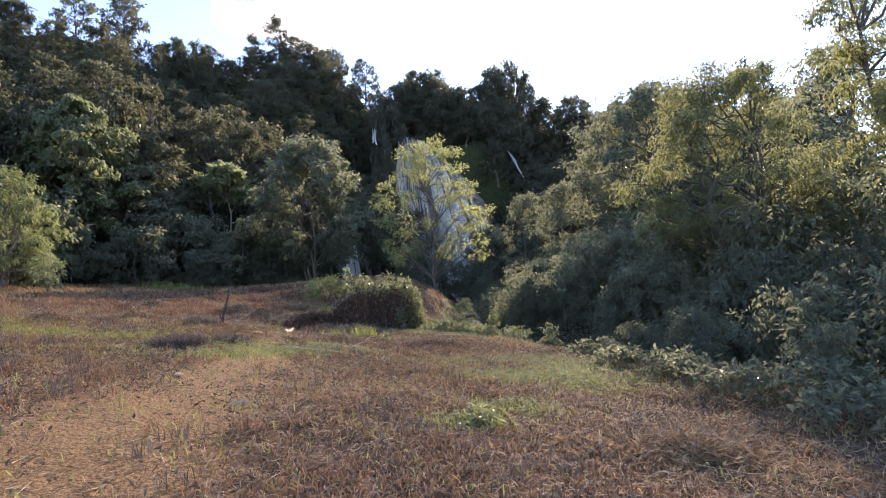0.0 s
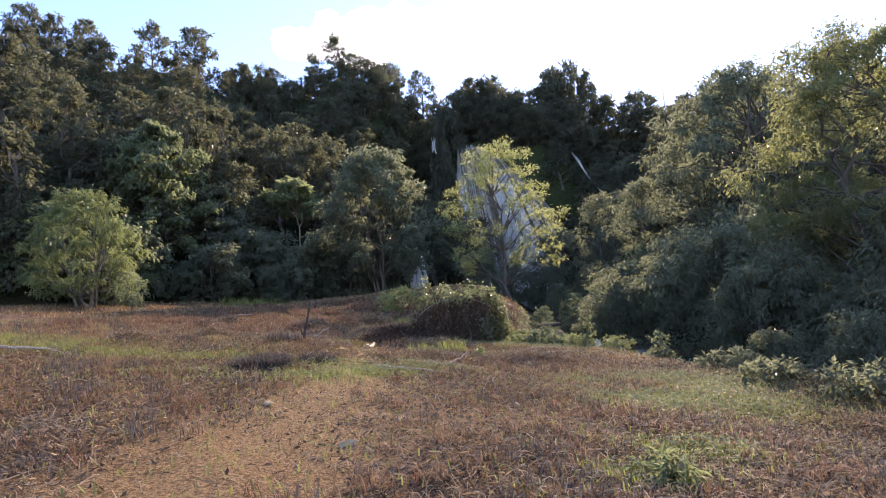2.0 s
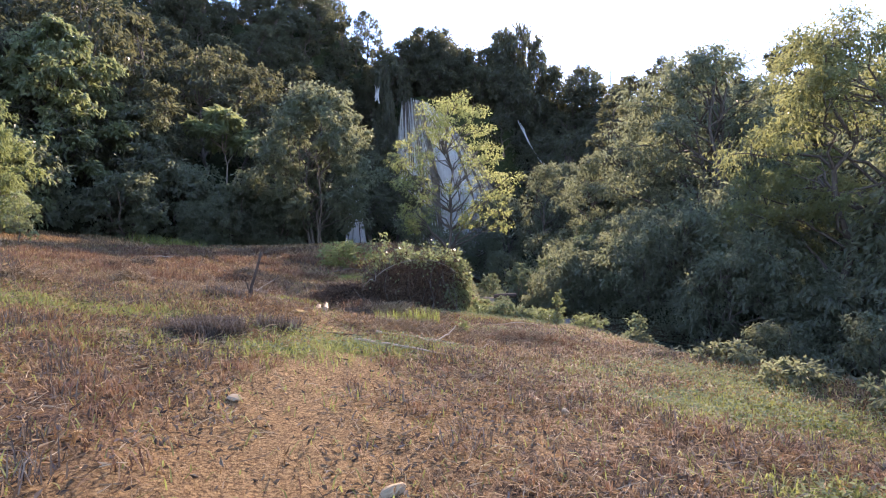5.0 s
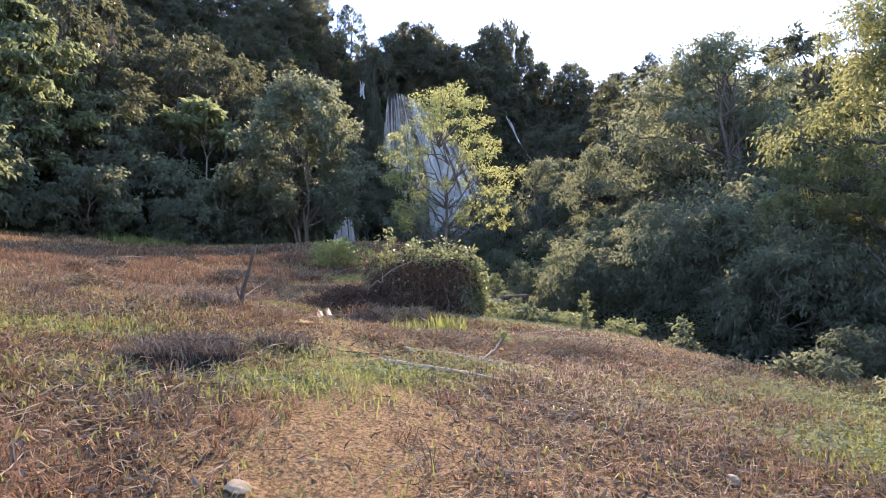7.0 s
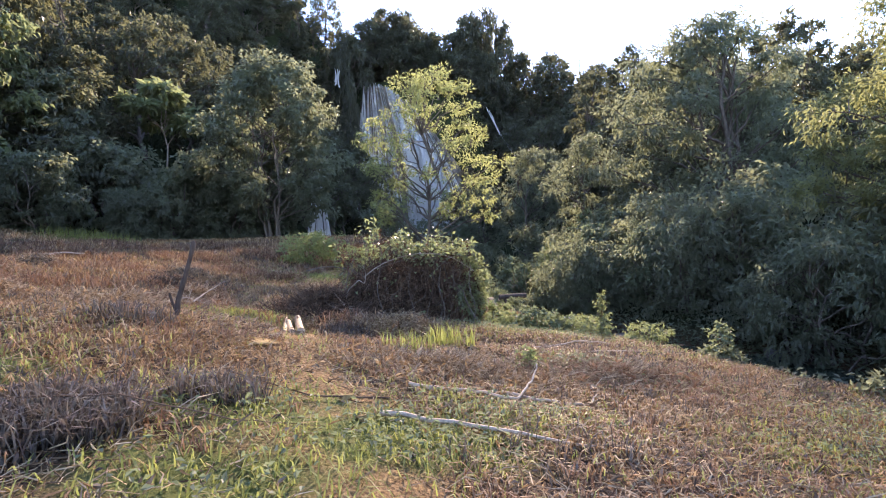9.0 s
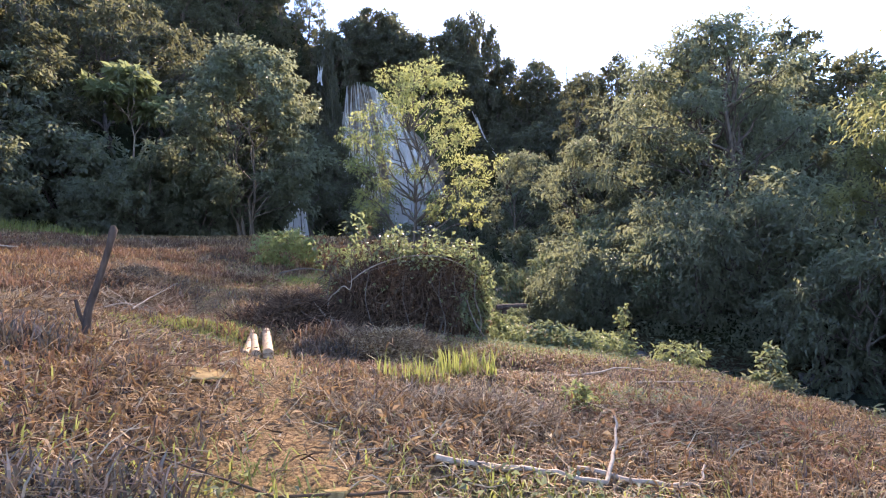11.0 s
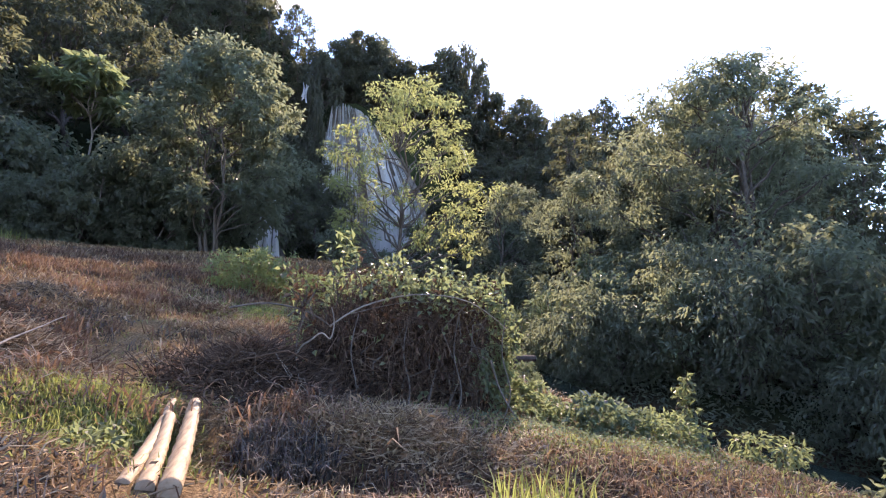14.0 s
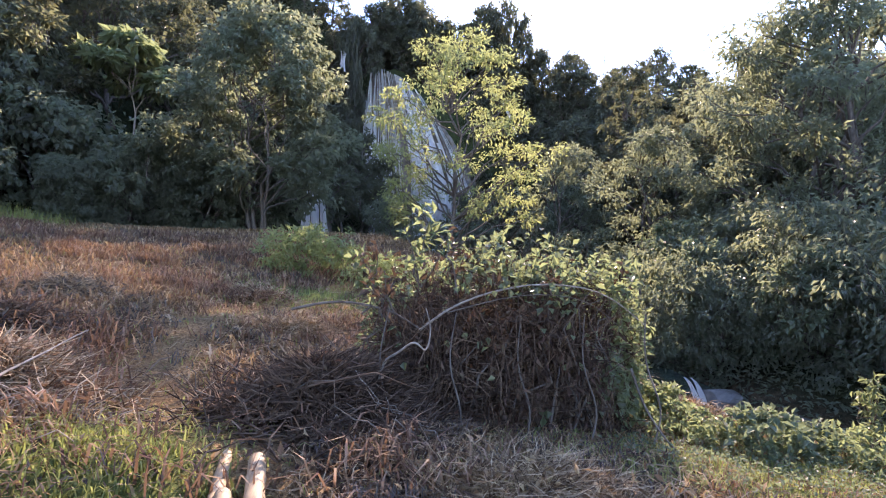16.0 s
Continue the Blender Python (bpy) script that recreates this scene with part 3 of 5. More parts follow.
put_copy(shrub, -26, 47, 1.1, 80)
put_copy(shrub, -16.5, 47.5, 0.9, 200)
put_copy(shrub, -19, 42, 0.5, 300)
make_plant("umbrella_tree", 27, 10.2, 3.2, 1500, 0.75, 0.4, LEAF_MID, BARK_PALE, "umbrella tree with large light green leaf rosettes", stem_r=0.12, base=0.7, lobes=8, lobe_r=0.26, flat=0.3, at=(-20.0, 50.0))
make_plant("sapling", 28, 2.1, 0.8, 500, 0.16, 0.09, LEAF_MID, BARK, "small leafy sapling at the field's upper edge", stem_r=0.03, base=0.3, lobes=9, lobe_r=0.35, at=(-18.6, 24.8))

for x, y, s, r in ((-31, 33, 1.0, 10), (-27.5, 37, 1.0, 60), (-23, 40, 0.9, 110), (-18, 45, 1.0, 160), (-14.5, 46.5, 0.9, 210), (-25, 31, 0.6, 20), (-33, 27, 1.0, 70), (-12.5, 50, 1.0, 130)):
    put_copy(shrub, x, y, s * 0.8, r)

# right bank of the stream
make_plant("spreading_tree", 31, 9.4, 4.4, 26000, 0.16, 0.062, LEAF_OLIVE, BARK, "spreading tree with drooping yellowing leaves", stems=3, stem_r=0.13, base=0.25, lobes=44, lobe_r=0.19, droop=0.4, flat=0.55, at=(11.1, 20.2))
make_plant("bank_tree", 32, 14.0, 6.9, 21000, 0.3, 0.13, LEAF_DEEP, BARK, "tall dark tree with several trunks above the stream", stems=4, stem_r=0.2, base=0.08, lobes=52, lobe_r=0.19, droop=0.4, flat=0.6, at=(15.2, 36.5))
make_plant("bank_tree", 33, 13.6, 4.8, 22000, 0.19, 0.075, LEAF_OLIVE, BARK, "tree with brownish leaves beside the field's edge", stems=2, stem_r=0.16, base=0.1, lobes=32, lobe_r=0.23, droop=0.5, at=(17.0, 17.0))
bank = make_plant("bank_tree", 34, 11.0, 4.0, 6200, 0.28, 0.13, LEAF_DEEP, BARK, "shaded dark green tree on the stream's far bank", stems=2, stem_r=0.15, base=0.12, lobes=20, lobe_r=0.28, droop=0.4, at=(17.5, 46))
for x, y, s, r in ((10.5, 42, 0.85, 40), (9.5, 52, 0.95, 100), (21, 40, 1.0, 160), (22, 28, 1.05, 220), (24, 21, 1.0, 280), (6.5, 60, 0.8, 10), (13, 58, 1.0, 330), (25, 50, 1.1, 75)):
    put_copy(bank, x, y, s, r)
under = make_plant("bank_shrub", 35, 3.6, 2.3, 2700, 0.26, 0.12, LEAF_DEEP, BARK, "dense shaded shrub on the stream bank", "shrub", stems=3, stem_r=0.05, base=0.04, lobes=16, lobe_r=0.34, droop=0.5, at=(10.0, 21.5))
for x, y, s, r in ((8.3, 25.5, 1.0, 50), (11.5, 18.0, 1.1, 100), (13.5, 14.2, 1.15, 150), (16.2, 11.0, 1.2, 200), (7.4, 30.5, 0.9, 250), (9.5, 34, 1.2, 300), (11.5, 28.5, 1.3, 20), (14, 19.5, 1.3, 70), (17, 15, 1.4, 120), (6.8, 38, 0.9, 170), (13, 39, 1.3, 15), (7.5, 45, 1.1, 220), (20, 9, 1.4, 60), (19, 24, 1.5, 190), (4.2, 48, 0.8, 130), (-3, 58, 1.2, 10), (1, 66, 1.4, 95), (5.5, 70, 1.5, 30), (7.2, 11.4, 0.55, 15), (8.6, 9.6, 0.7, 80), (6.0, 13.6, 0.45, 150), (5.6, 16.2, 0.4, 210), (10.5, 7.8, 0.8, 270), (6.2, 9.4, 0.3, 330), (7.4, 7.6, 0.4, 40), (9.6, 5.6, 0.55, 100), (12.6, 11.8, 1.0, 160), (10.2, 13.4, 0.8, 220), (9.2, 17.6, 0.7, 280)):
    put_copy(under, x, y, s, r)
over = make_plant("bank_shrub", 37, 3.4, 2.2, 4200, 0.17, 0.075, LEAF_DEEP, BARK, "dark shrub overhanging the shaded stream", "shrub", stems=3, stem_r=0.05, base=0.03, lobes=22, lobe_r=0.27, droop=0.6, at=(14.5, 9.2))
for k, y in enumerate(np.arange(9.5, 35.0, 1.35)):
    if not 23.5 < y < 29.5:
        put_copy(over, float(np.interp(-y, -STREAM[:, 1], STREAM[:, 0])) + 2.2 + 0.5 * math.sin(2.1 * k), float(y), 0.95 + 0.25 * math.sin(1.7 * k), 73 * k, 0.5)
for k, (x, y, s) in enumerate(((6.6, 28.0, 1.0), (7.2, 26.0, 1.1), (5.6, 30.0, 0.9), (8.6, 29.5, 1.3), (9.0, 25.0, 1.2))):
    put_copy(over, x, y, s, 61 * k, 0.3)
light = make_plant("bank_shrub", 36, 3.0, 1.5, 1500, 0.24, 0.13, LEAF_SILVER, BARK, "tall open shrub with pale sunlit leaves", "shrub", stems=4, stem_r=0.03, base=0.1, lobes=13, lobe_r=0.3, at=(6.6, 27.6))
for x, y, s, r in ((6.0, 31.5, 1.1, 60), (8.3, 36.5, 1.3, 140), (5.6, 36, 0.9, 260), (9.3, 23.7, 0.8, 20), (3.6, 37.5, 0.8, 200), (1.0, 30.0, 0.45, 75), (4.9, 29.6, 0.55, 190), (1.2, 35.0, 0.6, 310), (4.6, 32.2, 0.6, 45), (0.6, 26.2, 0.35, 150)):
    put_copy(light, x, y, s, r)


# ---- the waterfall ----
def fall_point(s, v):
    """A point on the dome of the fall: s across from 0 to 1, v down from 0 to 1."""
    s, v = np.asarray(s, float), np.asarray(v, float)
    k = 1 - np.clip(1 - v, 0, 1) ** 1.7
    x = (-5.4 + 8.6 * s) * (1 - k) + (-6.4 + 19.0 * s) * k
    z = 30.8 - 4.4 * np.clip(s, 0, 1.3) ** 1.8 - np.clip(v, -0.01, 2) * (28.2 - 4.0 * s ** 2)
    y = 97.5 - 5.5 * k - 3.0 * np.sin(np.pi * np.clip(s, 0, 1)) * (0.4 + 0.6 * k)
    return np.stack([x, y + 60 * np.clip(-v, 0, 1), z], -1)


fall = tagged(new("waterfall"), "tall white waterfall fanning over a tufa dome", "waterfall")
sg, vg = np.meshgrid(np.linspace(-0.06, 1.12, 90), np.linspace(-0.06, 1.15, 90))
face = fall_point(sg, vg)
rough = 0.7 * wave(face[..., 0], face[..., 2] * 0.3, 1.1, 6) + 0.35 * wave(face[..., 0], face[..., 2], 2.3, 7)
face[..., 1] += 0.9 - rough + 30 * np.clip(-sg + 0.01, 0, 1) + 9 * np.clip(sg - 1.03, 0, 1) 
ix = np.arange(89)[:, None] * 90 + np.arange(89)
Acc().add(face.reshape(-1, 3), np.stack([ix, ix + 1, ix + 91, ix + 90], -1).reshape(-1, 4)).ob("rock_face", TUFA, fall, "brown wet tufa rock face", True)
rng = np.random.default_rng(8)


def ribbon(name, pts, widths, parent, thick=0.18):
    """Falling water: a rounded band of strands along pts."""
    acc = Acc()
    pts, k = np.asarray(pts, float), len(pts)
    a = np.linspace(0, np.pi, 7)
    sec = np.stack([-np.cos(a), -np.sin(a), 0 * a], -1)
    sec[:, 1] *= 1 + 0.5 * np.sin(np.arange(7) * 2.4)
    v = pts[:, None] + sec[None] * np.stack([np.asarray(widths) / 2, np.full(k, thick), np.zeros(k)], -1)[:, None]
    v[:, :, 0] += 0.05 * np.asarray(widths)[:, None] * np.sin(np.arange(k)[:, None] * 0.9 + np.arange(7) * 1.3)
    i = np.arange(k - 1)[:, None] * 7 + np.arange(6)
    acc.add(v.reshape(-1, 3), np.stack([i, i + 1, i + 8, i + 7], -1).reshape(-1, 4))
    return acc.ob(name, FALL_WATER, parent, smooth=True)


for k in range(110):
    s = np.clip(rng.choice([0.02, 0.06, 0.11, 0.2, 0.33, 0.45, 0.55, 0.6, 0.66, 0.8, 0.92]) + rng.normal(0, 0.03), 0.0, 1.0)
    v0 = 0.0 if rng.random() < 0.5 else rng.uniform(0.05, 0.6)
    v = np.linspace(v0, 1.02, 26)
    wob = s + 0.012 * np.sin(v * 9 + k)
    p = fall_point(wob, v)
    p[:, 1] -= rng.uniform(0.2, 0.6)
    w0 = 0.045 * math.exp(rng.normal(0.5, 0.8)) * (2.2 if 0.5 < s < 0.72 or s < 0.08 else 1)
    ribbon("water_strand", p, w0 * (0.7 + 1.6 * v) * (1 + 0.2 * np.sin(v * 14 + k)), fall)
side = tagged(new("small_waterfall"), "narrow white side fall behind the trees", "waterfall")
for k, (dx, w) in enumerate(((-0.6, 0.16), (-0.3, 0.3), (0.05, 0.2), (0.3, 0.34), (0.65, 0.14), (0.9, 0.22))):
    v = np.linspace(0, 1, 14)
    z0 = gz(-9, 54) + 0.1
    ribbon("water_strand", np.stack([-9.1 + dx * (0.3 + 0.9 * v), 54.5 - 1.6 * v ** 0.6 + 0 * v, z0 + (6.2 + 1.3 * math.sin(5 * k)) * (1 - v)], -1), w * (0.15 + 1.4 * v), side, 0.12)
upper = tagged(new("upper_waterfall"), "short white fall high in the forest", "waterfall")
for k in range(4):
    v = np.linspace(0, 1, 10)
    ribbon("water_strand", np.stack([-9.9 + 0.28 * k + 0.25 * np.sin(3 * v + k), 93.4 - 0.8 * v - 0.1 * k, 32.0 - 0.2 * k - (2.6 + 0.4 * (k % 2)) * v], -1), 0.02 + 0.5 * v * (1 - 0.6 * v), upper, 0.08)
thin = tagged(new("thin_waterfall"), "thin slanting waterfall down the shaded cliff", "waterfall")
for k in range(4):
    v = np.linspace(0, 1, 14)
    ribbon("water_strand", np.stack([14.4 + 0.35 * k + 5.4 * v ** 1.3 + 0.12 * np.sin(7 * v + k), 90.6 - 1.5 * v, 24.8 - 0.5 * k - 10 * v], -1), 0.1 + 0.25 * v, thin, 0.08)


# ---- rocks and the stream ----
def boulder(name, seed, size, mat, label, at, category="rock", sink=0.25, lie=None):
    bm = bmesh.new()
    bmesh.ops.create_icosphere(bm, subdivisions=3, radius=1.0)
    off = Vector((seed * 3.1, seed * 1.7, 0.4))
    pick = random.Random(seed)
    planes = [(Vector((pick.gauss(0, 1), pick.gauss(0, 1), pick.gauss(0, 1))).normalized(), pick.uniform(0.5, 0.8)) for _ in range(9)]
    for v in bm.verts:
        q = v.co.copy()
        v.co *= 1 + 0.35 * noise.noise(q * 1.1 + off)
        for n_, cut in planes:
            over = v.co.dot(n_) - cut
            if over > 0:
                v.co -= n_ * over * 0.9
        v.co *= 1 + 0.08 * noise.noise(q * 3.3 + off) + 0.04 * noise.noise(q * 8 + off)
        v.co = Vector((v.co.x * size[0], v.co.y * size[1], v.co.z * size[2]))
    me = bpy.data.meshes.new(name)
    bm.to_mesh(me)
    bm.free()
    me.materials.append(mat)
    ob = new(name, me)
    z = gz(*at[:2]) if len(at) < 3 else at[2]
    ob.matrix_world = pose(at[0], at[1], z + size[2] * (1 - 2 * sink), 0, lie or 0, 0 if lie else seed * 47)
    return tagged(ob, label, category)


sx = np.concatenate([np.linspace(a, b, 14, endpoint=False) for a, b in zip(STREAM[:-1], STREAM[1:])])
tan_ = unit(np.gradient(sx, axis=0))
perp = np.stack([tan_[:, 1], -tan_[:, 0]], -1)
lev = np.where(sx[:, 1] > 27.4, -1.42 + 0.05 * np.clip(sx[:, 1] - 27.4, 0, 40), -1.66 - 0.01 * np.clip(24 - sx[:, 1], 0, 30))
across = np.linspace(-1.0, 1.0, 9)
wv = np.concatenate([sx[:, None] + perp[:, None] * across[None, :, None], np.broadcast_to(lev[:, None, None], (len(sx), 9, 1))], -1)
wi = np.arange(len(sx) - 1)[:, None] * 9 + np.arange(8)
water = tagged(Acc().add(wv.reshape(-1, 3), np.stack([wi, wi + 1, wi + 10, wi + 9], -1).reshape(-1, 4)).ob("stream", STREAM_WATER, smooth=True), "shaded shallow stream below the field", "stream", kind="structure")

# ---- the vine-covered bush in the field ----
bush = tagged(new("vine_covered_bush"), "big mound of dead brown stems topped with green vines", "shrub")
bush.location = (-3.3, 22.6, gz(-3.3, 22.6) - 0.12)
rng = np.random.default_rng(41)
dead, withered, green = Acc(), Acc(), Acc()


def smooth_line(pts, k=4):
    pts = np.asarray(pts, float)
    t, u = np.arange(len(pts)), np.linspace(0, len(pts) - 1, (len(pts) - 1) * k + 1)
    p = np.stack([np.interp(u, t, pts[:, j]) for j in range(3)], -1)
    for _ in range(4):
        p[1:-1] = (p[:-2] + 2 * p[1:-1] + p[2:]) / 4
    return p


def mound(k, low, high):
    """Points on the lumpy dome of the bush, with the outward direction of each."""
    a, e = rng.uniform(0, 2 * np.pi, k), np.arcsin(rng.uniform(0, 1, k))
    q = np.stack([1.85 * np.cos(a) * np.cos(e) ** 0.6, 1.7 * np.sin(a) * np.cos(e) ** 0.6, 2.1 * np.sin(e) ** 0.85], -1)
    lump = 1 + 0.07 * np.sin(3 * a + 1) + 0.06 * np.sin(5 * a + 4 * e) + 0.05 * np.sin(9 * a - 7 * e)
    lump = lump - 0.14 * smooth(0.2, 1.0, -np.cos(a)) * smooth(0.5, 1.2, e)
    return q * lump[:, None] * rng.uniform(low, high, (k, 1)), unit(q)


def branch(pts, r0, r1, label="", mat=BARK):
    acc = Acc()
    tube(acc, pts, np.linspace(r0, r1, len(pts)), 6)
    acc.ob("branch", mat, bush, label, True)


core, _ = mound(2600, 0.35, 0.8)
sticks(dead, rng, core, 0.5, 0.009, 1.2)
skin, out_ = mound(2600, 0.8, 1.0)
sticks(dead, rng, skin, 0.55, 0.005, 1.5)
hang, out_ = mound(900, 0.9, 1.02)
for q, o in zip(hang[::3], out_[::3]):
    fall_ = np.linspace(0, 1, 5)[:, None]
    drop = min(q[2], rng.uniform(0.4, 1.3))
    tube(dead, q + fall_ * [0.05 * o[0], 0.05 * o[1], -drop] + rng.normal(0, 0.03, (5, 3)), np.linspace(0.006, 0.003, 5), 4, False)
w, out_ = mound(6500, 0.72, 1.03)
w[:, 2] = np.maximum(w[:, 2] - 0.15, 0.02)
leaves(withered, rng, w, rng.normal(0, 0.6, w.shape) - [0, 0, 1.1], rng.normal(0, 1, w.shape), 0.12, 0.055)
for j in range(30):
    b = rng.uniform(0, 6.28)
    foot = np.array([2.0 * math.cos(b) * rng.uniform(0.4, 1), 1.6 * math.sin(b) * rng.uniform(0.4, 1), -0.1])
    top = np.array([1.6 * math.cos(b + 0.5), 1.3 * math.sin(b + 0.5), rng.uniform(1.1, 1.85)])
    branch(bough(foot, top, rng, 0.2, 8), 0.02, 0.007)
branch(smooth_line([(-1.2, -1.35, 1.3), (-0.8, -1.4, 1.62), (0.0, -1.45, 1.86), (0.9, -1.4, 1.8), (1.55, -1.2, 1.35)]), 0.015, 0.006, "long arching bare branch", BARK_PALE)
branch(smooth_line([(-0.9, -1.4, 1.5), (-0.1, -1.5, 1.74), (0.7, -1.45, 1.7), (1.2, -1.35, 1.3)]), 0.008, 0.004, "thin arching bare branch", BARK)
branch(smooth_line([(-1.66, -1.5, 0.55), (-1.62, -1.6, 1.02), (-1.45, -1.75, 1.12), (-1.3, -1.9, 1.3), (-1.18, -1.9, 1.12), (-1.14, -1.95, 1.4), (-1.2, -1.9, 1.6)]), 0.016, 0.006, "crooked pale branch", BARK_PALE)
branch(smooth_line([(1.2, -1.55, 0.9), (1.3, -1.65, 0.5), (1.5, -1.8, 0.15), (1.7, -1.95, -0.05)]), 0.016, 0.009, "hanging dry vine stem")
branch(smooth_line([(-2.6, -1.2, 1.5), (-2.1, -1.2, 1.62), (-1.5, -1.2, 1.5), (-1.2, -1.2, 1.3)]), 0.018, 0.01)
for j in range(5):
    x0 = -1.6 + 0.75 * j
    branch(smooth_line([(x0, -1.72, 0.1), (x0 + 0.1, -1.75, 0.5), (x0 - 0.08, -1.6, 0.95), (x0 + 0.05, -1.4, 1.5)]), 0.012, 0.007)
g, out_ = mound(15000, 0.92, 1.1)
share = 0.42 * smooth(1.5, 1.95, g[:, 2] + 0.15 * np.sin(3 * g[:, 0])) * np.where(g[:, 0] > -0.9, 1, 0.3)
share = np.maximum(share, 0.85 * smooth(1.1, 1.65, g[:, 0] + 0.2 * np.sin(4 * g[:, 2] + g[:, 1])))
share = np.maximum(share, 0.5 * smooth(0.2, 1.0, g[:, 1]))
keep = rng.random(len(g)) < np.maximum(share, 0.012)
g, out_ = g[keep], out_[keep]
leaves(green, rng, g, out_ * 0.7 + rng.normal(0, 0.6, g.shape) - [0, 0, 0.6], out_ + rng.normal(0, 0.4, g.shape) + [0, 0, 0.6], 0.11, 0.08)
for j in range(34):
    b = rng.uniform(-2.1, 1.9)
    foot = np.array([b * 0.9, rng.uniform(-1.2, 0.6), 1.7 if b > -1.2 else 1.35])
    tip = foot + [rng.normal(0, 0.3), rng.normal(0, 0.25), rng.uniform(0.35, 0.95) if b < -0.5 else rng.uniform(0.15, 0.4)]
    p = bough(foot, tip, rng, 0.12, 6)
    branch(p, 0.013, 0.005)
    q = np.repeat(p[2:], 5, 0) + rng.normal(0, 0.06, (20, 3))
    leaves(green if j % 3 else withered, rng, q, rng.normal(0, 1, q.shape) + [0, 0, 0.1], rng.normal(0, 0.4, q.shape) + [0, 0, 1], 0.15, 0.07)
stem = bough((-1.1, 0.1, 1.5), (-1.0, 0.25, 2.75), rng, 0.06, 7)
branch(stem, 0.014, 0.006, "tall leafy shoot")
q = np.repeat(stem[2:], 9, 0) + rng.normal(0, 0.07, (45, 3))
leaves(green, rng, q, rng.normal(0, 1, q.shape) + [0, 0, 0.2], rng.normal(0, 0.4, q.shape) + [0, 0, 1], 0.2, 0.09)
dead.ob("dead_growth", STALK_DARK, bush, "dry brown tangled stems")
withered.ob("withered_leaves", WITHERED, bush, "withered brown hanging leaves")
green.ob("vine_foliage", LEAF_MID, bush, "bright green vine leaves")


# ---- things in the field ----
def post():
    p = tagged(new("wooden_post"), "weathered dark forked stick driven into the ground", "post")
    p.location = (-6.9, 15.9, gz(-6.9, 15.9))
    main, fork = Acc(), Acc()
    tube(main, [(-0.02, 0, -0.25), (0.02, 0, 0.25), (0.12, 0.02, 0.6), (0.2, 0.0, 0.85), (0.25, -0.02, 1.02), (0.24, -0.02, 1.06)], [0.04, 0.036, 0.03, 0.028, 0.037, 0.018], 9)
    tube(fork, [(0.03, 0, 0.02), (-0.06, 0.02, 0.22), (-0.1, 0.03, 0.36)], [0.022, 0.02, 0.016], 7)
    main.ob("stake", POST_WOOD, p, smooth=True)
    fork.ob("side_branch", POST_WOOD, p, smooth=True)


post()


def bamboo_pole(a, b, r, seed):
    p = tagged(new("bamboo_pole"), "dry tan bamboo pole laid as a footbridge", "bamboo pole", "poles of the footbridge")
    a, b = Vector(a), Vector(b)
    acc = Acc()
    k = 34
    rr = []
    for j in range(k):
        node = min(abs((j / (k - 1) * 8 + seed * 0.3) % 1.0), 1 - abs((j / (k - 1) * 8 + seed * 0.3) % 1.0))
        rr.append(r * (1.0 + (0.09 if node < 0.09 else 0) - 0.12 * j / k))
    pts = [a.lerp(b, j / (k - 1)) + Vector((0, 0, -0.05 * math.sin(math.pi * j / (k - 1)))) for j in range(k)]
    tube(acc, pts, rr, 14, cap=False)
    n = (b - a).normalized()
    for c, s, rad in ((a, -1, rr[0]), (b, 1, rr[-1])):
        caps = Acc()
        tube(caps, [c - n * s * 0.05, c + n * s * 0.004], [rad * 0.96, rad * 0.96], 14)
        caps.ob("cut_end", BAMBOO_CUT, p, "paler cut end")
    acc.ob("culm", BAMBOO, p, smooth=True)


zn, zf = gz(-5.55, 17.15) + 0.02, gz(-5.95, 19.5) + 0.02
bamboo_pole((-5.72, 17.1, zn + 0.0), (-6.12, 19.72, zf + 0.0), 0.052, 1)
bamboo_pole((-5.58, 17.05, zn + 0.0), (-5.96, 19.0, zf + 0.02), 0.06, 2)
bamboo_pole((-5.43, 17.0, zn + 0.01), (-5.86, 19.55, zf + 0.02), 0.072, 3)

boulder("stone", 1, (0.12, 0.06, 0.05), PALE_STONE, "small pale stone lying on the dirt path", (-3.28, 7.54))
boulder("stone", 2, (0.07, 0.06, 0.05), PALE_STONE, "small pale stone in dry grass", (-1.4, 9.9))
boulder("stone", 3, (0.1, 0.07, 0.04), PALE_STONE, "flat pale stone in the track", (-4.95, 9.25))
boulder("stone", 4, (0.1, 0.09, 0.07), PALE_STONE, "rounded pale stone among straw", (1.6, 6.6))
boulder("dirt_clod", 5, (0.09, 0.07, 0.05), CLAY, "clod of brown earth beside the track", (-4.5, 13.3), "clod")
boulder("dirt_clod", 6, (0.07, 0.06, 0.04), CLAY, "clod of brown earth in the track", (-4.35, 12.8), "clod")
boulder("clay_mound", 7, (0.44, 0.3, 0.035), CLAY, "low flat patch of bare yellow clay", (-5.78, 15.35), "clay mound", 0.46, 9)
bpy.data.objects["clay_mound"].data.polygons.foreach_set("use_smooth", [True] * len(bpy.data.objects["clay_mound"].data.polygons))
boulder("boulder", 8, (1.1, 0.8, 0.6), PALE_STONE, "large pale boulder by the stream", (1.3, 33.5), sink=0.2)
boulder("boulder", 9, (0.9, 0.7, 0.5), PALE_STONE, "large pale boulder above the stream", (4.4, 40.5), sink=0.1)
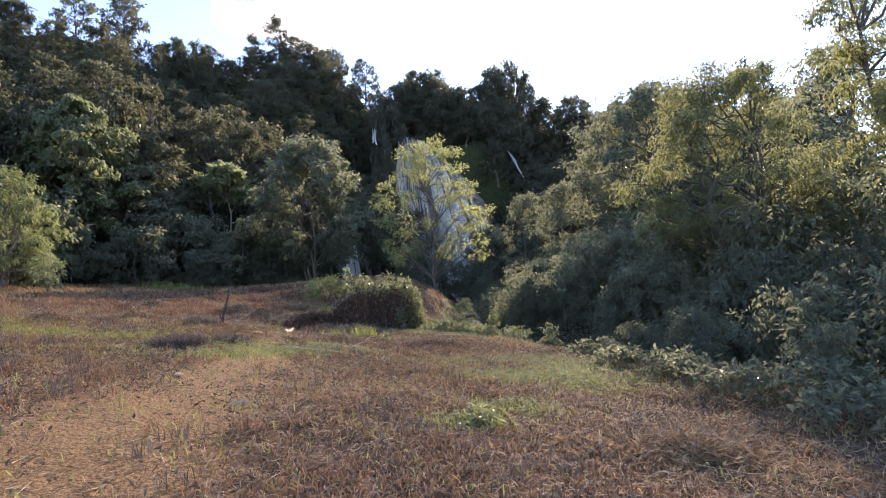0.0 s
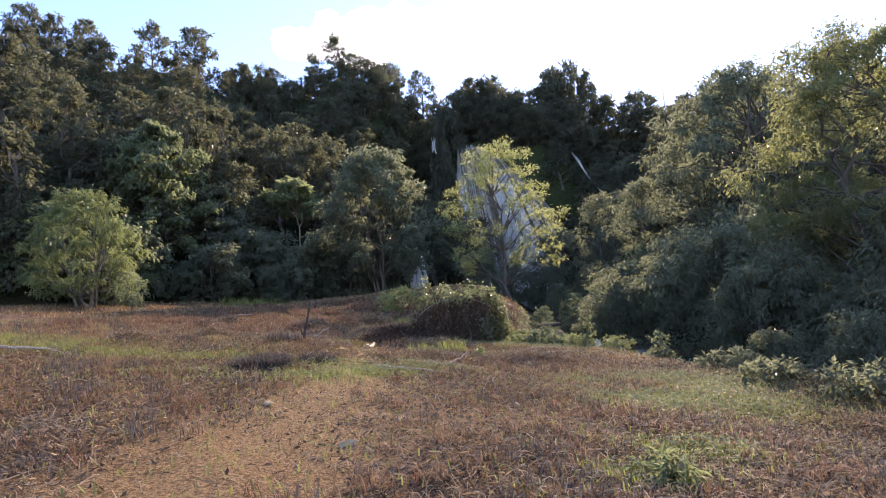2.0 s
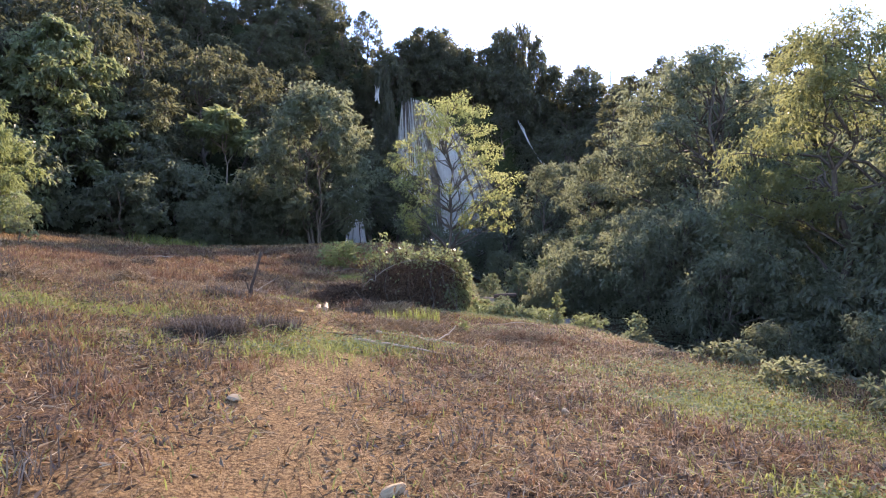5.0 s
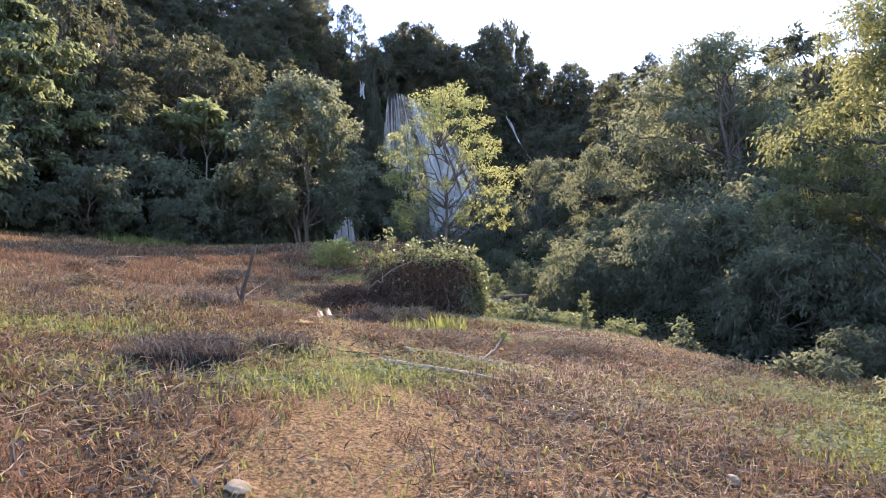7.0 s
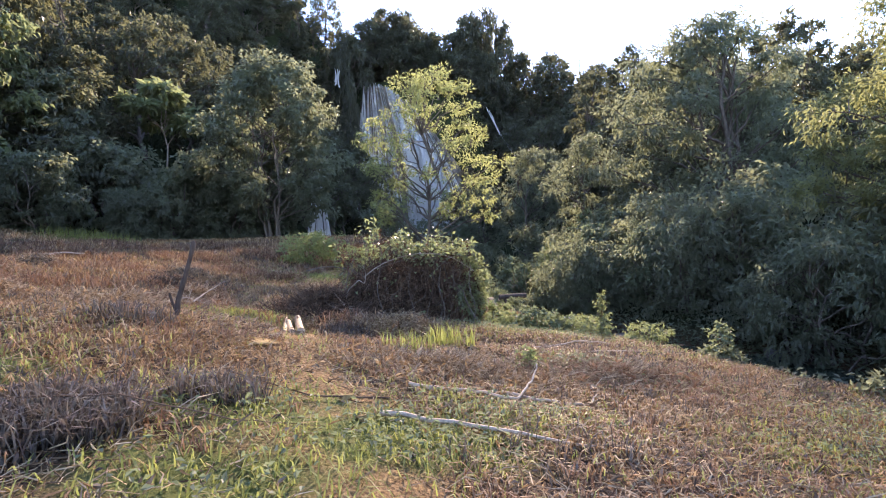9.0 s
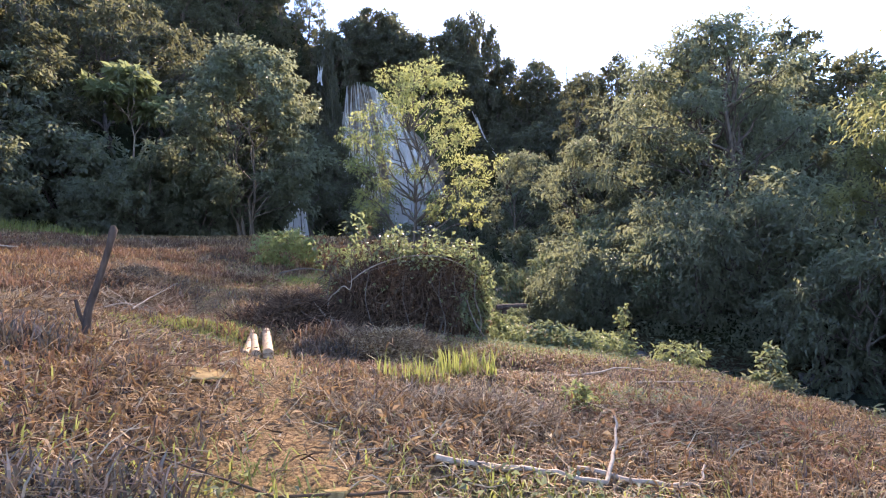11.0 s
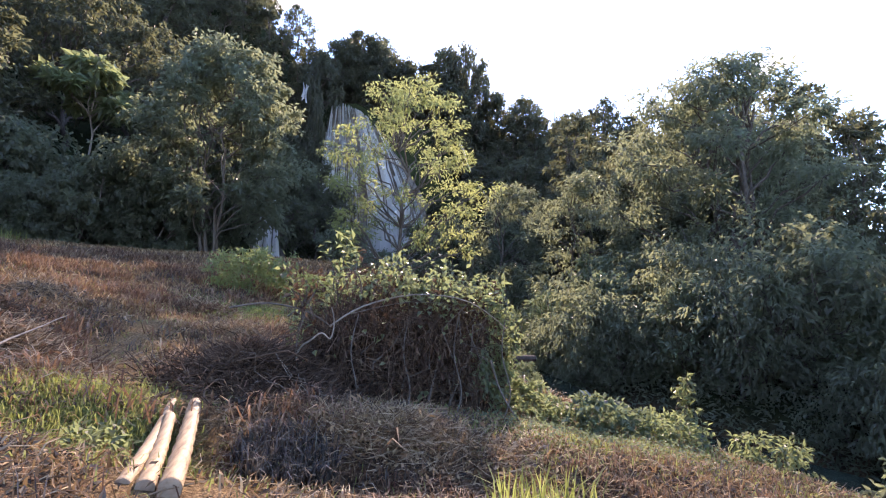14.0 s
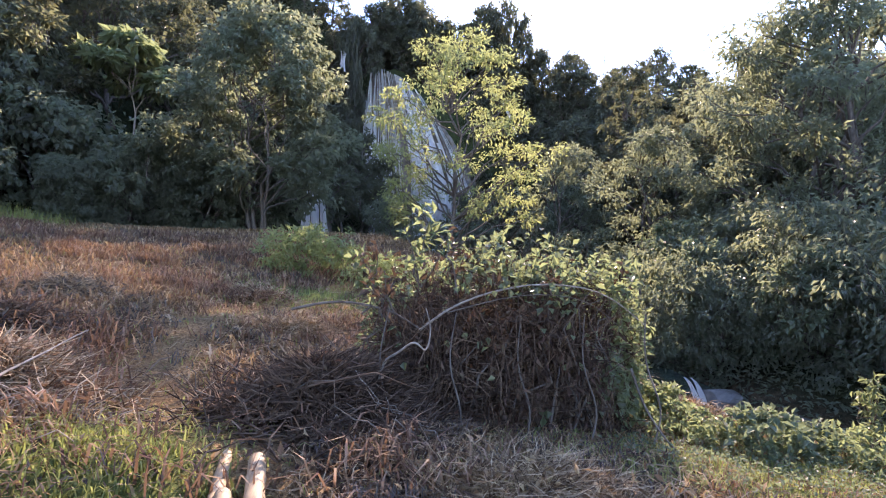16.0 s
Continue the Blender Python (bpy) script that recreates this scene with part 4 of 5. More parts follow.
for k, (x, y, s) in enumerate(((2.0, 27.2, 0.6), (3.9, 27.5, 0.7), (4.6, 26.0, 0.45), (4.4, 24.6, 0.4), (6.9, 21.8, 0.4), (2.7, 28.3, 0.5), (5.0, 20.6, 0.45))):
    boulder("stream_rock", 20 + k, (s, s * 0.8, s * 0.6), WET_ROCK, "wet grey rock in the stream", (x, y), sink=0.2)
cascade = tagged(new("cascade"), "small white cascade between stream rocks", "waterfall")
for k, dx in enumerate((-0.12, -0.04, 0.03, 0.11)):
    v = np.linspace(0, 1, 9)
    ribbon("water_strand", np.stack([2.95 + dx + 0.1 * v, 27.5 - 0.45 * v - 0.02 * k, -1.02 - 0.06 * (k % 2) - 0.62 * v ** 1.6], -1), (0.04 + 0.06 * v) * (1 + 0.25 * np.sin(9 * v + k)), cascade, 0.02)


def lying_branch(pts, r, label, mat=PALE_WOOD):
    acc = Acc()
    pts = [np.array((x, y, gz(x, y) + h)) for x, y, h in pts]
    fine = np.concatenate([np.linspace(a, b, 5, endpoint=False) for a, b in zip(pts[:-1], pts[1:])] + [pts[-1:]])
    fine[1:-1] += np.random.default_rng(len(fine)).normal(0, r * 0.4, (len(fine) - 2, 3))
    tube(acc, fine, np.linspace(r, r * 0.35, len(fine)), 6)
    tagged(acc.ob("fallen_branch", mat, smooth=True), label, "branch")


lying_branch([(-3.9, 13.8, 0.04), (-3.2, 13.7, 0.05), (-2.8, 13.7, 0.06), (-2.5, 14.1, 0.2), (-2.35, 14.4, 0.36)], 0.024, "pale dead branch lying over dry stalks")
lying_branch([(-2.9, 13.9, 0.05), (-2.4, 13.8, 0.05), (-1.9, 14.0, 0.04), (-1.7, 14.2, 0.1)], 0.022, "thin pale branch lying in the field")
lying_branch([(-4.1, 13.4, 0.03), (-4.8, 13.2, 0.04), (-5.6, 13.5, 0.12)], 0.011, "thin dark stick across the track", STALK_DARK)
lying_branch([(-4.2, 12.9, 0.05), (-3.2, 12.6, 0.08), (-2.5, 12.4, 0.04)], 0.025, "long dry stick among green weeds")
lying_branch([(-7.9, 19.5, 0.12), (-7.8, 20.1, 0.35), (-7.6, 20.7, 0.62)], 0.016, "pale broken branch propped in dead grass", BARK_PALE)
lying_branch([(-8.5, 19.6, 0.05), (-8.1, 19.7, 0.2), (-7.6, 19.5, 0.1)], 0.016, "pale dry stalk in dead grass")
lying_branch([(-3.9, 19.4, 0.05), (-3.0, 20.2, 0.06), (-2.2, 20.8, 0.05)], 0.02, "thin bare stick below the bush", STALK_DARK)
lying_branch([(-1.75, 17.6, 0.06), (-1.0, 17.65, 0.16), (-0.4, 17.9, 0.2), (0.2, 17.9, 0.16)], 0.018, "long thin stem lying across weeds")
lying_branch([(-0.7, 17.5, 0.05), (0.1, 17.4, 0.1), (0.9, 17.7, 0.08)], 0.013, "thin brown stem lying in straw")
lying_branch([(-14.8, 26.4, 0.1), (-14.2, 26.7, 0.2), (-13.6, 26.6, 0.25)], 0.04, "pale fallen branch high in the field")
lying_branch([(-12.6, 12.3, 0.08), (-11.6, 12.6, 0.1), (-10.8, 12.4, 0.06)], 0.035, "grey fallen branch beside green grass")
lying_branch([(-5.6, 20.4, 0.35), (-5.0, 20.2, 0.6), (-4.6, 20.5, 0.45)], 0.012, "dead branch in a brush pile", STALK_DARK)
lying_branch([(-6.6, 12.2, 0.2), (-5.9, 12.1, 0.25), (-5.2, 12.2, 0.1), (-4.6, 12.5, 0.03)], 0.007, "thin bent twig over dark grass", STALK_DARK)


# ---- field growth, too many to count ----
def scatter(rng, n, x0, x1, y0, y1, weight):
    x, y = rng.uniform(x0, x1, n), rng.uniform(y0, y1, n)
    ok = rng.random(n) < weight(x, y)
    x, y = x[ok], y[ok]
    return np.stack([x, y, ground_z(x, y)], -1)


def field(x, y):
    """1 in the open field, 0 in the wood and the stream."""
    return (1 - wood_mask(x, y)) * smooth(1.2, 3.0, line_dist(x, y, STREAM)) * (right_of_stream(x, y) < 0)


def patch(x, y, s, k):
    return np.clip(0.5 + 0.45 * wave(x, y, s, k), 0, 1)


rng = np.random.default_rng(77)
acc = Acc()
for n, x0, x1, y0, y1, h in ((170000, -12, 6, 2, 17, 0.085), (100000, -17, 5, 12, 28, 0.12), (60000, -28, 4, 22, 44, 0.22)):
    p = scatter(rng, n, x0, x1, y0, y1, lambda x, y: field(x, y) * (1 - 0.97 * bare_mask(x, y)) * (1 - 0.8 * green_mask(x, y)) * (0.25 + 0.75 * patch(x, y, 1.3, 2)))
    blades(acc, rng, p, h, 0.007 + 0.009 * (y1 > 20) + 0.012 * (y1 > 30), 1.6)
tagged(acc.ob("dry_grass", GRASS_DRY), "trampled straw-coloured dry grass over the field", "grass", kind="stuff")
acc = Acc()
for n, x0, x1, y0, y1, h in ((60000, -14, 1, 3, 16, 0.11), (45000, -18, 0, 14, 30, 0.16)):
    p = scatter(rng, n, x0, x1, y0, y1, lambda x, y: field(x, y) * (1 - bare_mask(x, y)) * smooth(0.55, 0.9, patch(x, y, 0.8, 5)))
    blades(acc, rng, p, h, 0.009, 1.1)
cen = scatter(rng, 9000, -18, 2, 3, 34, lambda x, y: field(x, y) * (1 - bare_mask(x, y)) * (1 - green_mask(x, y)) * smooth(0.3, 0.7, patch(x, y, 1.9, 8)))
p = np.repeat(cen, 14, 0) + rng.normal(0, 0.06, (len(cen) * 14, 3)) * [1, 1, 0]
blades(acc, rng, p, 0.16, 0.011, 1.2)
cen = scatter(rng, 2600, -18, -3, 19, 36, lambda x, y: field(x, y) * (1 - bare_mask(x, y)) * smooth(0.35, 0.7, patch(x, y, 1.1, 3)))
p = np.repeat(cen, 16, 0) + rng.normal(0, 0.12, (len(cen) * 16, 3)) * [1, 1, 0]
blades(acc, rng, p, 0.3, 0.02, 1.3)
tagged(acc.ob("rusty_weeds", GRASS_RUST), "withered reddish brown weeds in the field", "weeds", kind="stuff")
acc = Acc()
p = scatter(rng, 480000, -20, 5, 2, 32, lambda x, y: np.clip(field(x, y) + 0.3 * (line_dist(x, y, STREAM) < 3), 0, 1) * (0.06 + green_mask(x, y) ** 1.1) * (0.4 + 0.6 * patch(x, y, 2.2, 1)))
blades(acc, rng, p, 0.12, 0.012, 1.2)
tagged(acc.ob("green_grass", GRASS_GREEN), "patches of fresh green grass in the field", "grass", kind="stuff")
acc = Acc()
p = scatter(rng, 60000, -8, 5, 5, 24, lambda x, y: field(x, y) * smooth(0.3, 0.8, green_mask(x, y)) * smooth(-6.5, -4, x))
leaves(acc, rng, p + [0, 0, 0.05] + rng.uniform(0, 0.1, (len(p), 1)) * [0, 0, 1], rng.normal(0, 1, p.shape) * [1, 1, 0.6], rng.normal(0, 0.6, p.shape) + [0, 0, 1], 0.055, 0.033)
tagged(acc.ob("creeping_weeds", LEAF_SILVER), "pale green creeping weeds on the ground", "weeds", kind="stuff")
acc = Acc()
for n, x0, x1, y0, y1, ln, rr in ((48000, -9, 4, 3, 16, 0.17, 0.004), (36000, -13, 3, 11, 30, 0.22, 0.0055)):
    p = scatter(rng, n, x0, x1, y0, y1, lambda x, y: field(x, y) * (1 - 0.9 * bare_mask(x, y)) * (1 - 0.6 * green_mask(x, y)) * (0.25 + 0.75 * smooth(0.3, 0.9, patch(x, y, 1.1, 9))))
    sticks(acc, rng, p + [0, 0, 0.012], ln, rr, 0.5)
tagged(acc.ob("dead_stalks", STALK), "cut dead stalks strewn over the ground", "stalks", kind="stuff")
acc = Acc()
p = scatter(rng, 90000, -12, 4, 3, 24, lambda x, y: field(x, y) * (1 - 0.95 * bare_mask(x, y)) * (1 - 0.7 * green_mask(x, y)) * (0.25 + 0.75 * smooth(0.3, 0.9, patch(x, y, 0.9, 3))))
leaves(acc, rng, p + [0, 0, 0.03], rng.normal(0, 1, p.shape) * [1, 1, 0.9], rng.normal(0, 1, p.shape) + [0, 0, 0.4], 0.075, 0.03)
cen = scatter(rng, 5000, -18, 2, 3, 34, lambda x, y: field(x, y) * (1 - bare_mask(x, y)) * (1 - green_mask(x, y)) * smooth(0.4, 0.8, patch(x, y, 1.6, 4)))
p = np.repeat(cen, 16, 0) + rng.normal(0, 0.07, (len(cen) * 16, 3)) * [1, 1, 0]
blades(acc, rng, p, 0.2, 0.01, 0.8)
tagged(acc.ob("dead_leaves", GRASS_DARK), "curled dry dark leaves on the ground", "leaves", kind="stuff")
acc = Acc()
p = scatter(rng, 110000, -12, 5, 3, 26, lambda x, y: field(x, y) * (1 - 0.97 * bare_mask(x, y)) * (1 - 0.85 * green_mask(x, y)) * (0.1 + 0.9 * smooth(0.3, 0.9, patch(x, y, 1.5, 6))))
leaves(acc, rng, p + [0, 0, 0.04], rng.normal(0, 1, p.shape) * [1, 1, 0.6], rng.normal(0, 0.9, p.shape) + [0, 0, 0.6], 0.12, 0.011)
tagged(acc.ob("straw", GRASS_DRY), "pale broken straw scattered over the ground", "straw", kind="stuff")
acc = Acc()
p = scatter(rng, 9000, -8, 2, 3, 24, lambda x, y: field(x, y) * (0.15 + 0.85 * bare_mask(x, y)))
k = len(p)
o = np.array([(1, 0, 0), (-1, 0, 0), (0, 1, 0), (0, -1, 0), (0, 0, 0.7), (0, 0, -0.7)], float)
v = (p[:, None] + o[None] * rng.uniform(0.004, 0.014, (k, 1, 1)) * rng.uniform(0.6, 1.3, (k, 6, 1))).reshape(-1, 3)
acc.add(v, (np.arange(k)[:, None, None] * 6 + np.array([(0, 2, 4), (2, 1, 4), (1, 3, 4), (3, 0, 4), (2, 0, 5), (1, 2, 5), (3, 1, 5), (0, 3, 5)])).reshape(-1, 3))
tagged(acc.ob("gravel", CLAY), "small pebbles and crumbs of earth on the path", "gravel", kind="stuff")


def brush_pile(x, y, rx, ry, h, n, label, mat=STALK_DARK, leaf=GRASS_DARK, long=0.3, thick=0.0034):
    a, r = rng.uniform(0, 6.28, n), np.abs(rng.normal(0, 0.55, n))
    px, py = x + rx * r * np.cos(a), y + ry * r * np.sin(a)
    lump = 0.55 + 0.45 * np.sin(px * 3.1 + y) * np.cos(py * 3.7 + x)
    p = np.stack([px, py, ground_z(px, py) + rng.uniform(0, 1, n) * h * lump * np.exp(-(r ** 2) * 1.5)], -1)
    root = tagged(new("brush_pile"), label, "brush pile")
    st, lf = Acc(), Acc()
    sticks(st, rng, np.repeat(p, 2, 0) + rng.normal(0, 0.04, (2 * n, 3)) * [1, 1, 0.3], long, thick, 0.8)
    q = np.repeat(p, 2, 0) + rng.normal(0, 0.06, (2 * n, 3))
    q[:, 2] = np.maximum(q[:, 2], ground_z(q[:, 0], q[:, 1]) + 0.02)
    leaves(lf, rng, q, rng.normal(0, 1, q.shape) - [0, 0, 0.5], rng.normal(0, 0.6, q.shape) + [0, 0, 1], 0.1, 0.042)
    tagged(st.ob("tangle", mat, root), kind="stuff")
    tagged(lf.ob("litter", leaf, root), kind="stuff")


brush_pile(-5.6, 20.9, 0.95, 0.85, 0.6, 2600, "dark heap of cut stalks and dead leaves", STALK_DARK, WITHERED, 0.34, 0.008)
brush_pile(-5.2, 21.3, 1.1, 0.8, 0.65, 1500, "tangled heap of grey-brown cut stems and withered leaves", STALK_DARK, GRASS_RUST, 0.4, 0.009)
brush_pile(-3.7, 19.3, 1.7, 0.7, 0.14, 1700, "low heap of pale dead stalks before the bush", STALK, GRASS_DRY)
brush_pile(-8.3, 20.6, 1.0, 0.9, 0.36, 1500, "heap of pale dry cut stalks", STALK, GRASS_RUST, 0.34, 0.005)
brush_pile(-8.4, 17.6, 0.9, 0.8, 0.3, 1200, "heap of pale straw and dead weeds", STALK, GRASS_DRY)
brush_pile(-3.3, 14.9, 1.6, 0.8, 0.14, 1800, "flattened heap of dry stalks", STALK, GRASS_DRY)
brush_pile(-0.8, 15.4, 2.0, 0.9, 0.15, 1800, "flattened heap of brown stalks", STALK, GRASS_RUST)
brush_pile(-9.3, 22.5, 1.0, 0.6, 0.5, 500, "dark heap of cut weeds on the slope")


def twig_heap(x, y, n, long, rise, seed, label, mat):
    r_ = np.random.default_rng(seed)
    root = tagged(new("stick_heap"), label, "stick heap")
    root.location = (x, y, gz(x, y))
    for _ in range(n):
        a, c = r_.uniform(0, 6.28), r_.normal(0, 0.35, 2)
        ln = long * r_.uniform(0.5, 1.3)
        b = c + ln * np.array([math.cos(a), math.sin(a)])
        lift = gz(x, y)
        p = bough((c[0], c[1], gz(x + c[0], y + c[1]) - lift + 0.02), (b[0], b[1], gz(x + b[0], y + b[1]) - lift + rise * r_.uniform(0.1, 1.0)), r_, 0.1, 7)
        r0 = r_.uniform(0.004, 0.011)
        acc = Acc()
        tube(acc, p, np.linspace(r0, r0 * 0.4, 7), 5)
        acc.ob("stick", mat, root, smooth=True)


twig_heap(-8.1, 19.9, 24, 0.8, 0.4, 5, "fanned heap of pale dry sticks and cane", PALE_WOOD)
twig_heap(-5.5, 20.9, 20, 0.8, 0.6, 6, "dead grey twigs sticking out of cut brush", BARK)
twig_heap(-4.6, 20.6, 10, 0.7, 0.5, 7, "pale bare twigs beside the bush", BARK_PALE)


def dark_clump(x, y, rx, ry, n, label):
    a, r = rng.uniform(0, 6.28, n), np.sqrt(rng.uniform(0, 1, n))
    px, py = x + rx * r * np.cos(a), y + ry * r * np.sin(a)
    acc = Acc()
    blades(acc, rng, np.stack([px, py, ground_z(px, py)], -1), 0.26, 0.014, 0.9)
    tagged(acc.ob("dead_grass_clump", GRASS_DARK), label, "grass clump", kind="stuff")


dark_clump(-6.35, 12.15, 0.55, 0.5, 2200, "dark grey withered grass clump")
dark_clump(-5.5, 12.9, 0.4, 0.25, 350, "small dark withered grass clump")
dark_clump(-4.85, 18.8, 0.5, 0.4, 900, "dark withered weeds beside the bamboo bridge")
dark_clump(-7.2, 15.2, 0.5, 0.3, 300, "dark withered grass round the post")


def grass_tuft(x, y, rx, ry, h, n, label):
    a, r = rng.uniform(0, 6.28, n), np.sqrt(rng.uniform(0, 1, n))
    px, py = x + rx * r * np.cos(a), y + ry * r * np.sin(a)
    acc = Acc()
    blades(acc, rng, np.stack([px, py, ground_z(px, py)], -1), h, 0.016, 0.5)
    tagged(acc.ob("grass_tuft", GRASS_GREEN), label, "grass tuft", kind="stuff")


grass_tuft(-3.75, 16.5, 0.45, 0.25, 0.34, 100, "fresh upright green grass tuft in sunlight")
grass_tuft(-2.9, 17.2, 0.45, 0.25, 0.42, 160, "fresh upright green grass tuft by dry stalks")
grass_tuft(-19.5, 38.5, 2.6, 1.0, 0.6, 700, "sunlit band of tall green grass")
grass_tuft(-4.9, 11.1, 0.9, 0.35, 0.11, 60, "short scattered green grass at the path")
grass_tuft(-6.2, 11.0, 0.8, 0.3, 0.11, 60, "short green grass below withered grass")
grass_tuft(-8.2, 13.5, 0.6, 0.4, 0.12, 120, "small bright green grass patch")


def weed(name, x, y, h, spread, n, ll, lw, mat, label, seed):
    return make_plant(name, seed, h, spread, n, ll, lw, mat, STALK, label, "plant", stems=5, stem_r=0.012, base=0.15, lobes=12, lobe_r=0.3, droop=0.25, clump=9, at=(x, y))


weed("weed", -0.3, 21.3, 0.6, 0.45, 520, 0.13, 0.08, LEAF_SILVER, "leafy weed with broad pale leaves", 51)
weed("weed", 0.4, 21.6, 0.42, 0.7, 800, 0.12, 0.07, LEAF_SILVER, "dense leafy weed at the field's edge", 52)
weed("weed", 1.1, 21.2, 0.4, 0.7, 900, 0.1, 0.05, LEAF_MID, "dense pale leafy weed near the stream", 53)
weed("tall_weed", 1.75, 21.7, 1.2, 0.25, 260, 0.13, 0.05, LEAF_MID, "tall thin weed with a leafy spike", 54)
weed("weed", -0.9, 21.8, 0.4, 0.6, 900, 0.09, 0.05, LEAF_MID, "green leafy weed beside the bush", 55)
weed("weed", -0.85, 22.5, 0.6, 0.45, 900, 0.1, 0.06, LEAF_MID, "dense green weed under the bush", 56)
weed("weed", 2.3, 20.4, 0.5, 0.7, 600, 0.12, 0.05, LEAF_MID, "low green weed near the bank", 57)
weed("weed", 3.5, 19.3, 0.95, 0.35, 220, 0.12, 0.08, LEAF_SILVER, "single upright weed at the bank", 58)
weed("weed", -2.1, 15.6, 0.28, 0.18, 60, 0.09, 0.05, LEAF_LIME, "small lime green weed in dry stalks", 59)
weed("fern", -0.1, 7.2, 0.22, 0.4, 300, 0.13, 0.04, LEAF_MID, "small green fern on the ground", 60)
grass_tuft(-6.9, 18.9, 0.9, 0.9, 0.09, 900, "light green grass beside the bamboo bridge")
weed("weed", -6.4, 18.3, 0.25, 0.4, 300, 0.09, 0.05, LEAF_MID, "small leafy green weed by the bridge", 61)
green_bush = make_plant("low_bush", 63, 1.3, 1.6, 2200, 0.2, 0.06, LEAF_LIME, STALK, "low bright green bush in the clearing", "shrub", stems=4, stem_r=0.02, base=0.1, lobes=14, lobe_r=0.34, at=(-6.8, 31.0))
put_copy(green_bush, -4.9, 30.0, 0.7, 90)


def reeds(x, y, rx, n, h, label, seed):
    r_ = np.random.default_rng(seed)
    root = tagged(new("reed_clump"), label, "reeds")
    root.location = (x, y, gz(x, y))
    st, lf = Acc(), Acc()
    for _ in range(n):
        a, r = r_.uniform(0, 6.28), rx * math.sqrt(r_.uniform(0, 1))
        foot = np.array([r * math.cos(a), r * math.sin(a), -0.2])
        top = foot + [r_.normal(0, 0.2), r_.normal(0, 0.2), h * r_.uniform(0.7, 1.15)]
        p = bough(foot, top, r_, 0.02, 7)
        tube(st, p, np.linspace(0.015, 0.006, 7), 4)
        q = np.repeat(p[1:], 3, 0)
        d = r_.normal(0, 0.6, q.shape) * [1, 1, 0.2] + [0, 0, 0.7]
        leaves(lf, r_, q, d, r_.normal(0, 1, q.shape) * [1, 1, 0.2] + [0, 0, 0.3], 0.42, 0.04, 0.1, 0.35)
    st.ob("branchwork", STALK, root)
    lf.ob("foliage", LEAF_SILVER, root)


reeds(5.4, 33.5, 1.3, 60, 2.6, "clump of tall pale green reeds by the stream", 71)
reeds(3.9, 35.2, 1.0, 40, 2.2, "clump of green reeds behind the bush", 72)
reeds(7.2, 31.0, 1.0, 36, 2.4, "clump of tall reeds on the bank", 73)

acc = Acc()
p = scatter(rng, 150000, -1, 17, 4, 46, lambda x, y: smooth(-3.6, -2.0, right_of_stream(x, y)) * (line_dist(x, y, STREAM) > 1.2) * (0.3 + 0.7 * patch(x, y, 0.9, 6)))
p[:, 2] += rng.uniform(0, 1, len(p)) ** 1.5 * np.where(right_of_stream(p[:, 0], p[:, 1]) > 0, 0.8, 0.3)
leaves(acc, rng, p, rng.normal(0, 1, p.shape) * [1, 1, 0.5], rng.normal(0, 0.4, p.shape) + [0, 0, 1], 0.17, 0.09)
tagged(acc.ob("undergrowth", LEAF_DEEP), "dark leafy undergrowth covering the stream banks", "undergrowth", kind="stuff")

# straw heap and shaded weeds at the near right edge
brush_pile(2.1, 6.4, 1.3, 0.5, 0.18, 1200, "heap of pale straw at the field's edge", STALK, GRASS_DRY)
for k, (x, y) in enumerate(((-10.5, 17.5), (-12.5, 20.5), (-9.8, 24.5), (-11.8, 15.6), (-7.6, 27.0), (-13.5, 24.0), (-6.0, 24.5))):
    brush_pile(x, y, 1.1, 0.6, 0.3, 700, "small heap of withered brown weeds", STALK, (GRASS_DRY, GRASS_RUST, GRASS_DARK)[k % 3])
for k, (x, y, h_, s_) in enumerate(((4.6, 9.6, 0.5, 0.9), (5.6, 8.6, 0.6, 1.0), (4.4, 11.4, 0.5, 0.8), (5.0, 7.2, 0.5, 0.9), (3.9, 13.2, 0.35, 0.7), (4.0, 15.4, 0.35, 0.8), (6.4, 6.2, 0.6, 1.0), (3.4, 19.2, 0.35, 0.6))):
    weed("weed", x, y, h_, s_, 700, 0.13, 0.07, LEAF_DEEP, "low shaded green weeds along the bank", 80 + k)

old = tagged(new("old_post"), "old dark wooden post with a short cross beam", "post")
old.location = (0.7, 27.5, gz(0.7, 27.5))
pa, pb = Acc(), Acc()
tube(pa, [(0, 0, -0.3), (0.01, 0, 0.5), (0, 0, 1.05)], [0.17, 0.16, 0.16], 8)
tube(pb, [(-0.35, 0.0, 1.12), (0.2, 0.0, 1.14), (0.7, 0.02, 1.15)], [0.1, 0.1, 0.09], 8)
pa.ob("upright", POST_WOOD, old)
pb.ob("beam", POST_WOOD, old)

# ---- far masts on the ridge ----
mast = tagged(new("mast"), "thin bare mast on the distant ridge", "mast")
mast.location = (32.8, 96, gz(32.8, 96))
acc = Acc()
tube(acc, [(0, 0, -1), (0, 0, 9), (0.1, 0, 12.5)], [0.12, 0.1, 0.06], 6)
acc.ob("pole", METAL, mast)
for k in range(2):
    acc = Acc()
    tube(acc, [(-0.5, 0, 10.5 + k), (0.6, 0, 10.6 + k)], [0.05, 0.05], 5)
    acc.ob("crossarm", METAL, mast)
pylon = tagged(new("pylon"), "distant steel lattice power pylon", "pylon")
PX, PY = 212.0, 262.0
pylon.location = (PX, PY, gz(PX, PY))
H = 112 - gz(PX, PY)
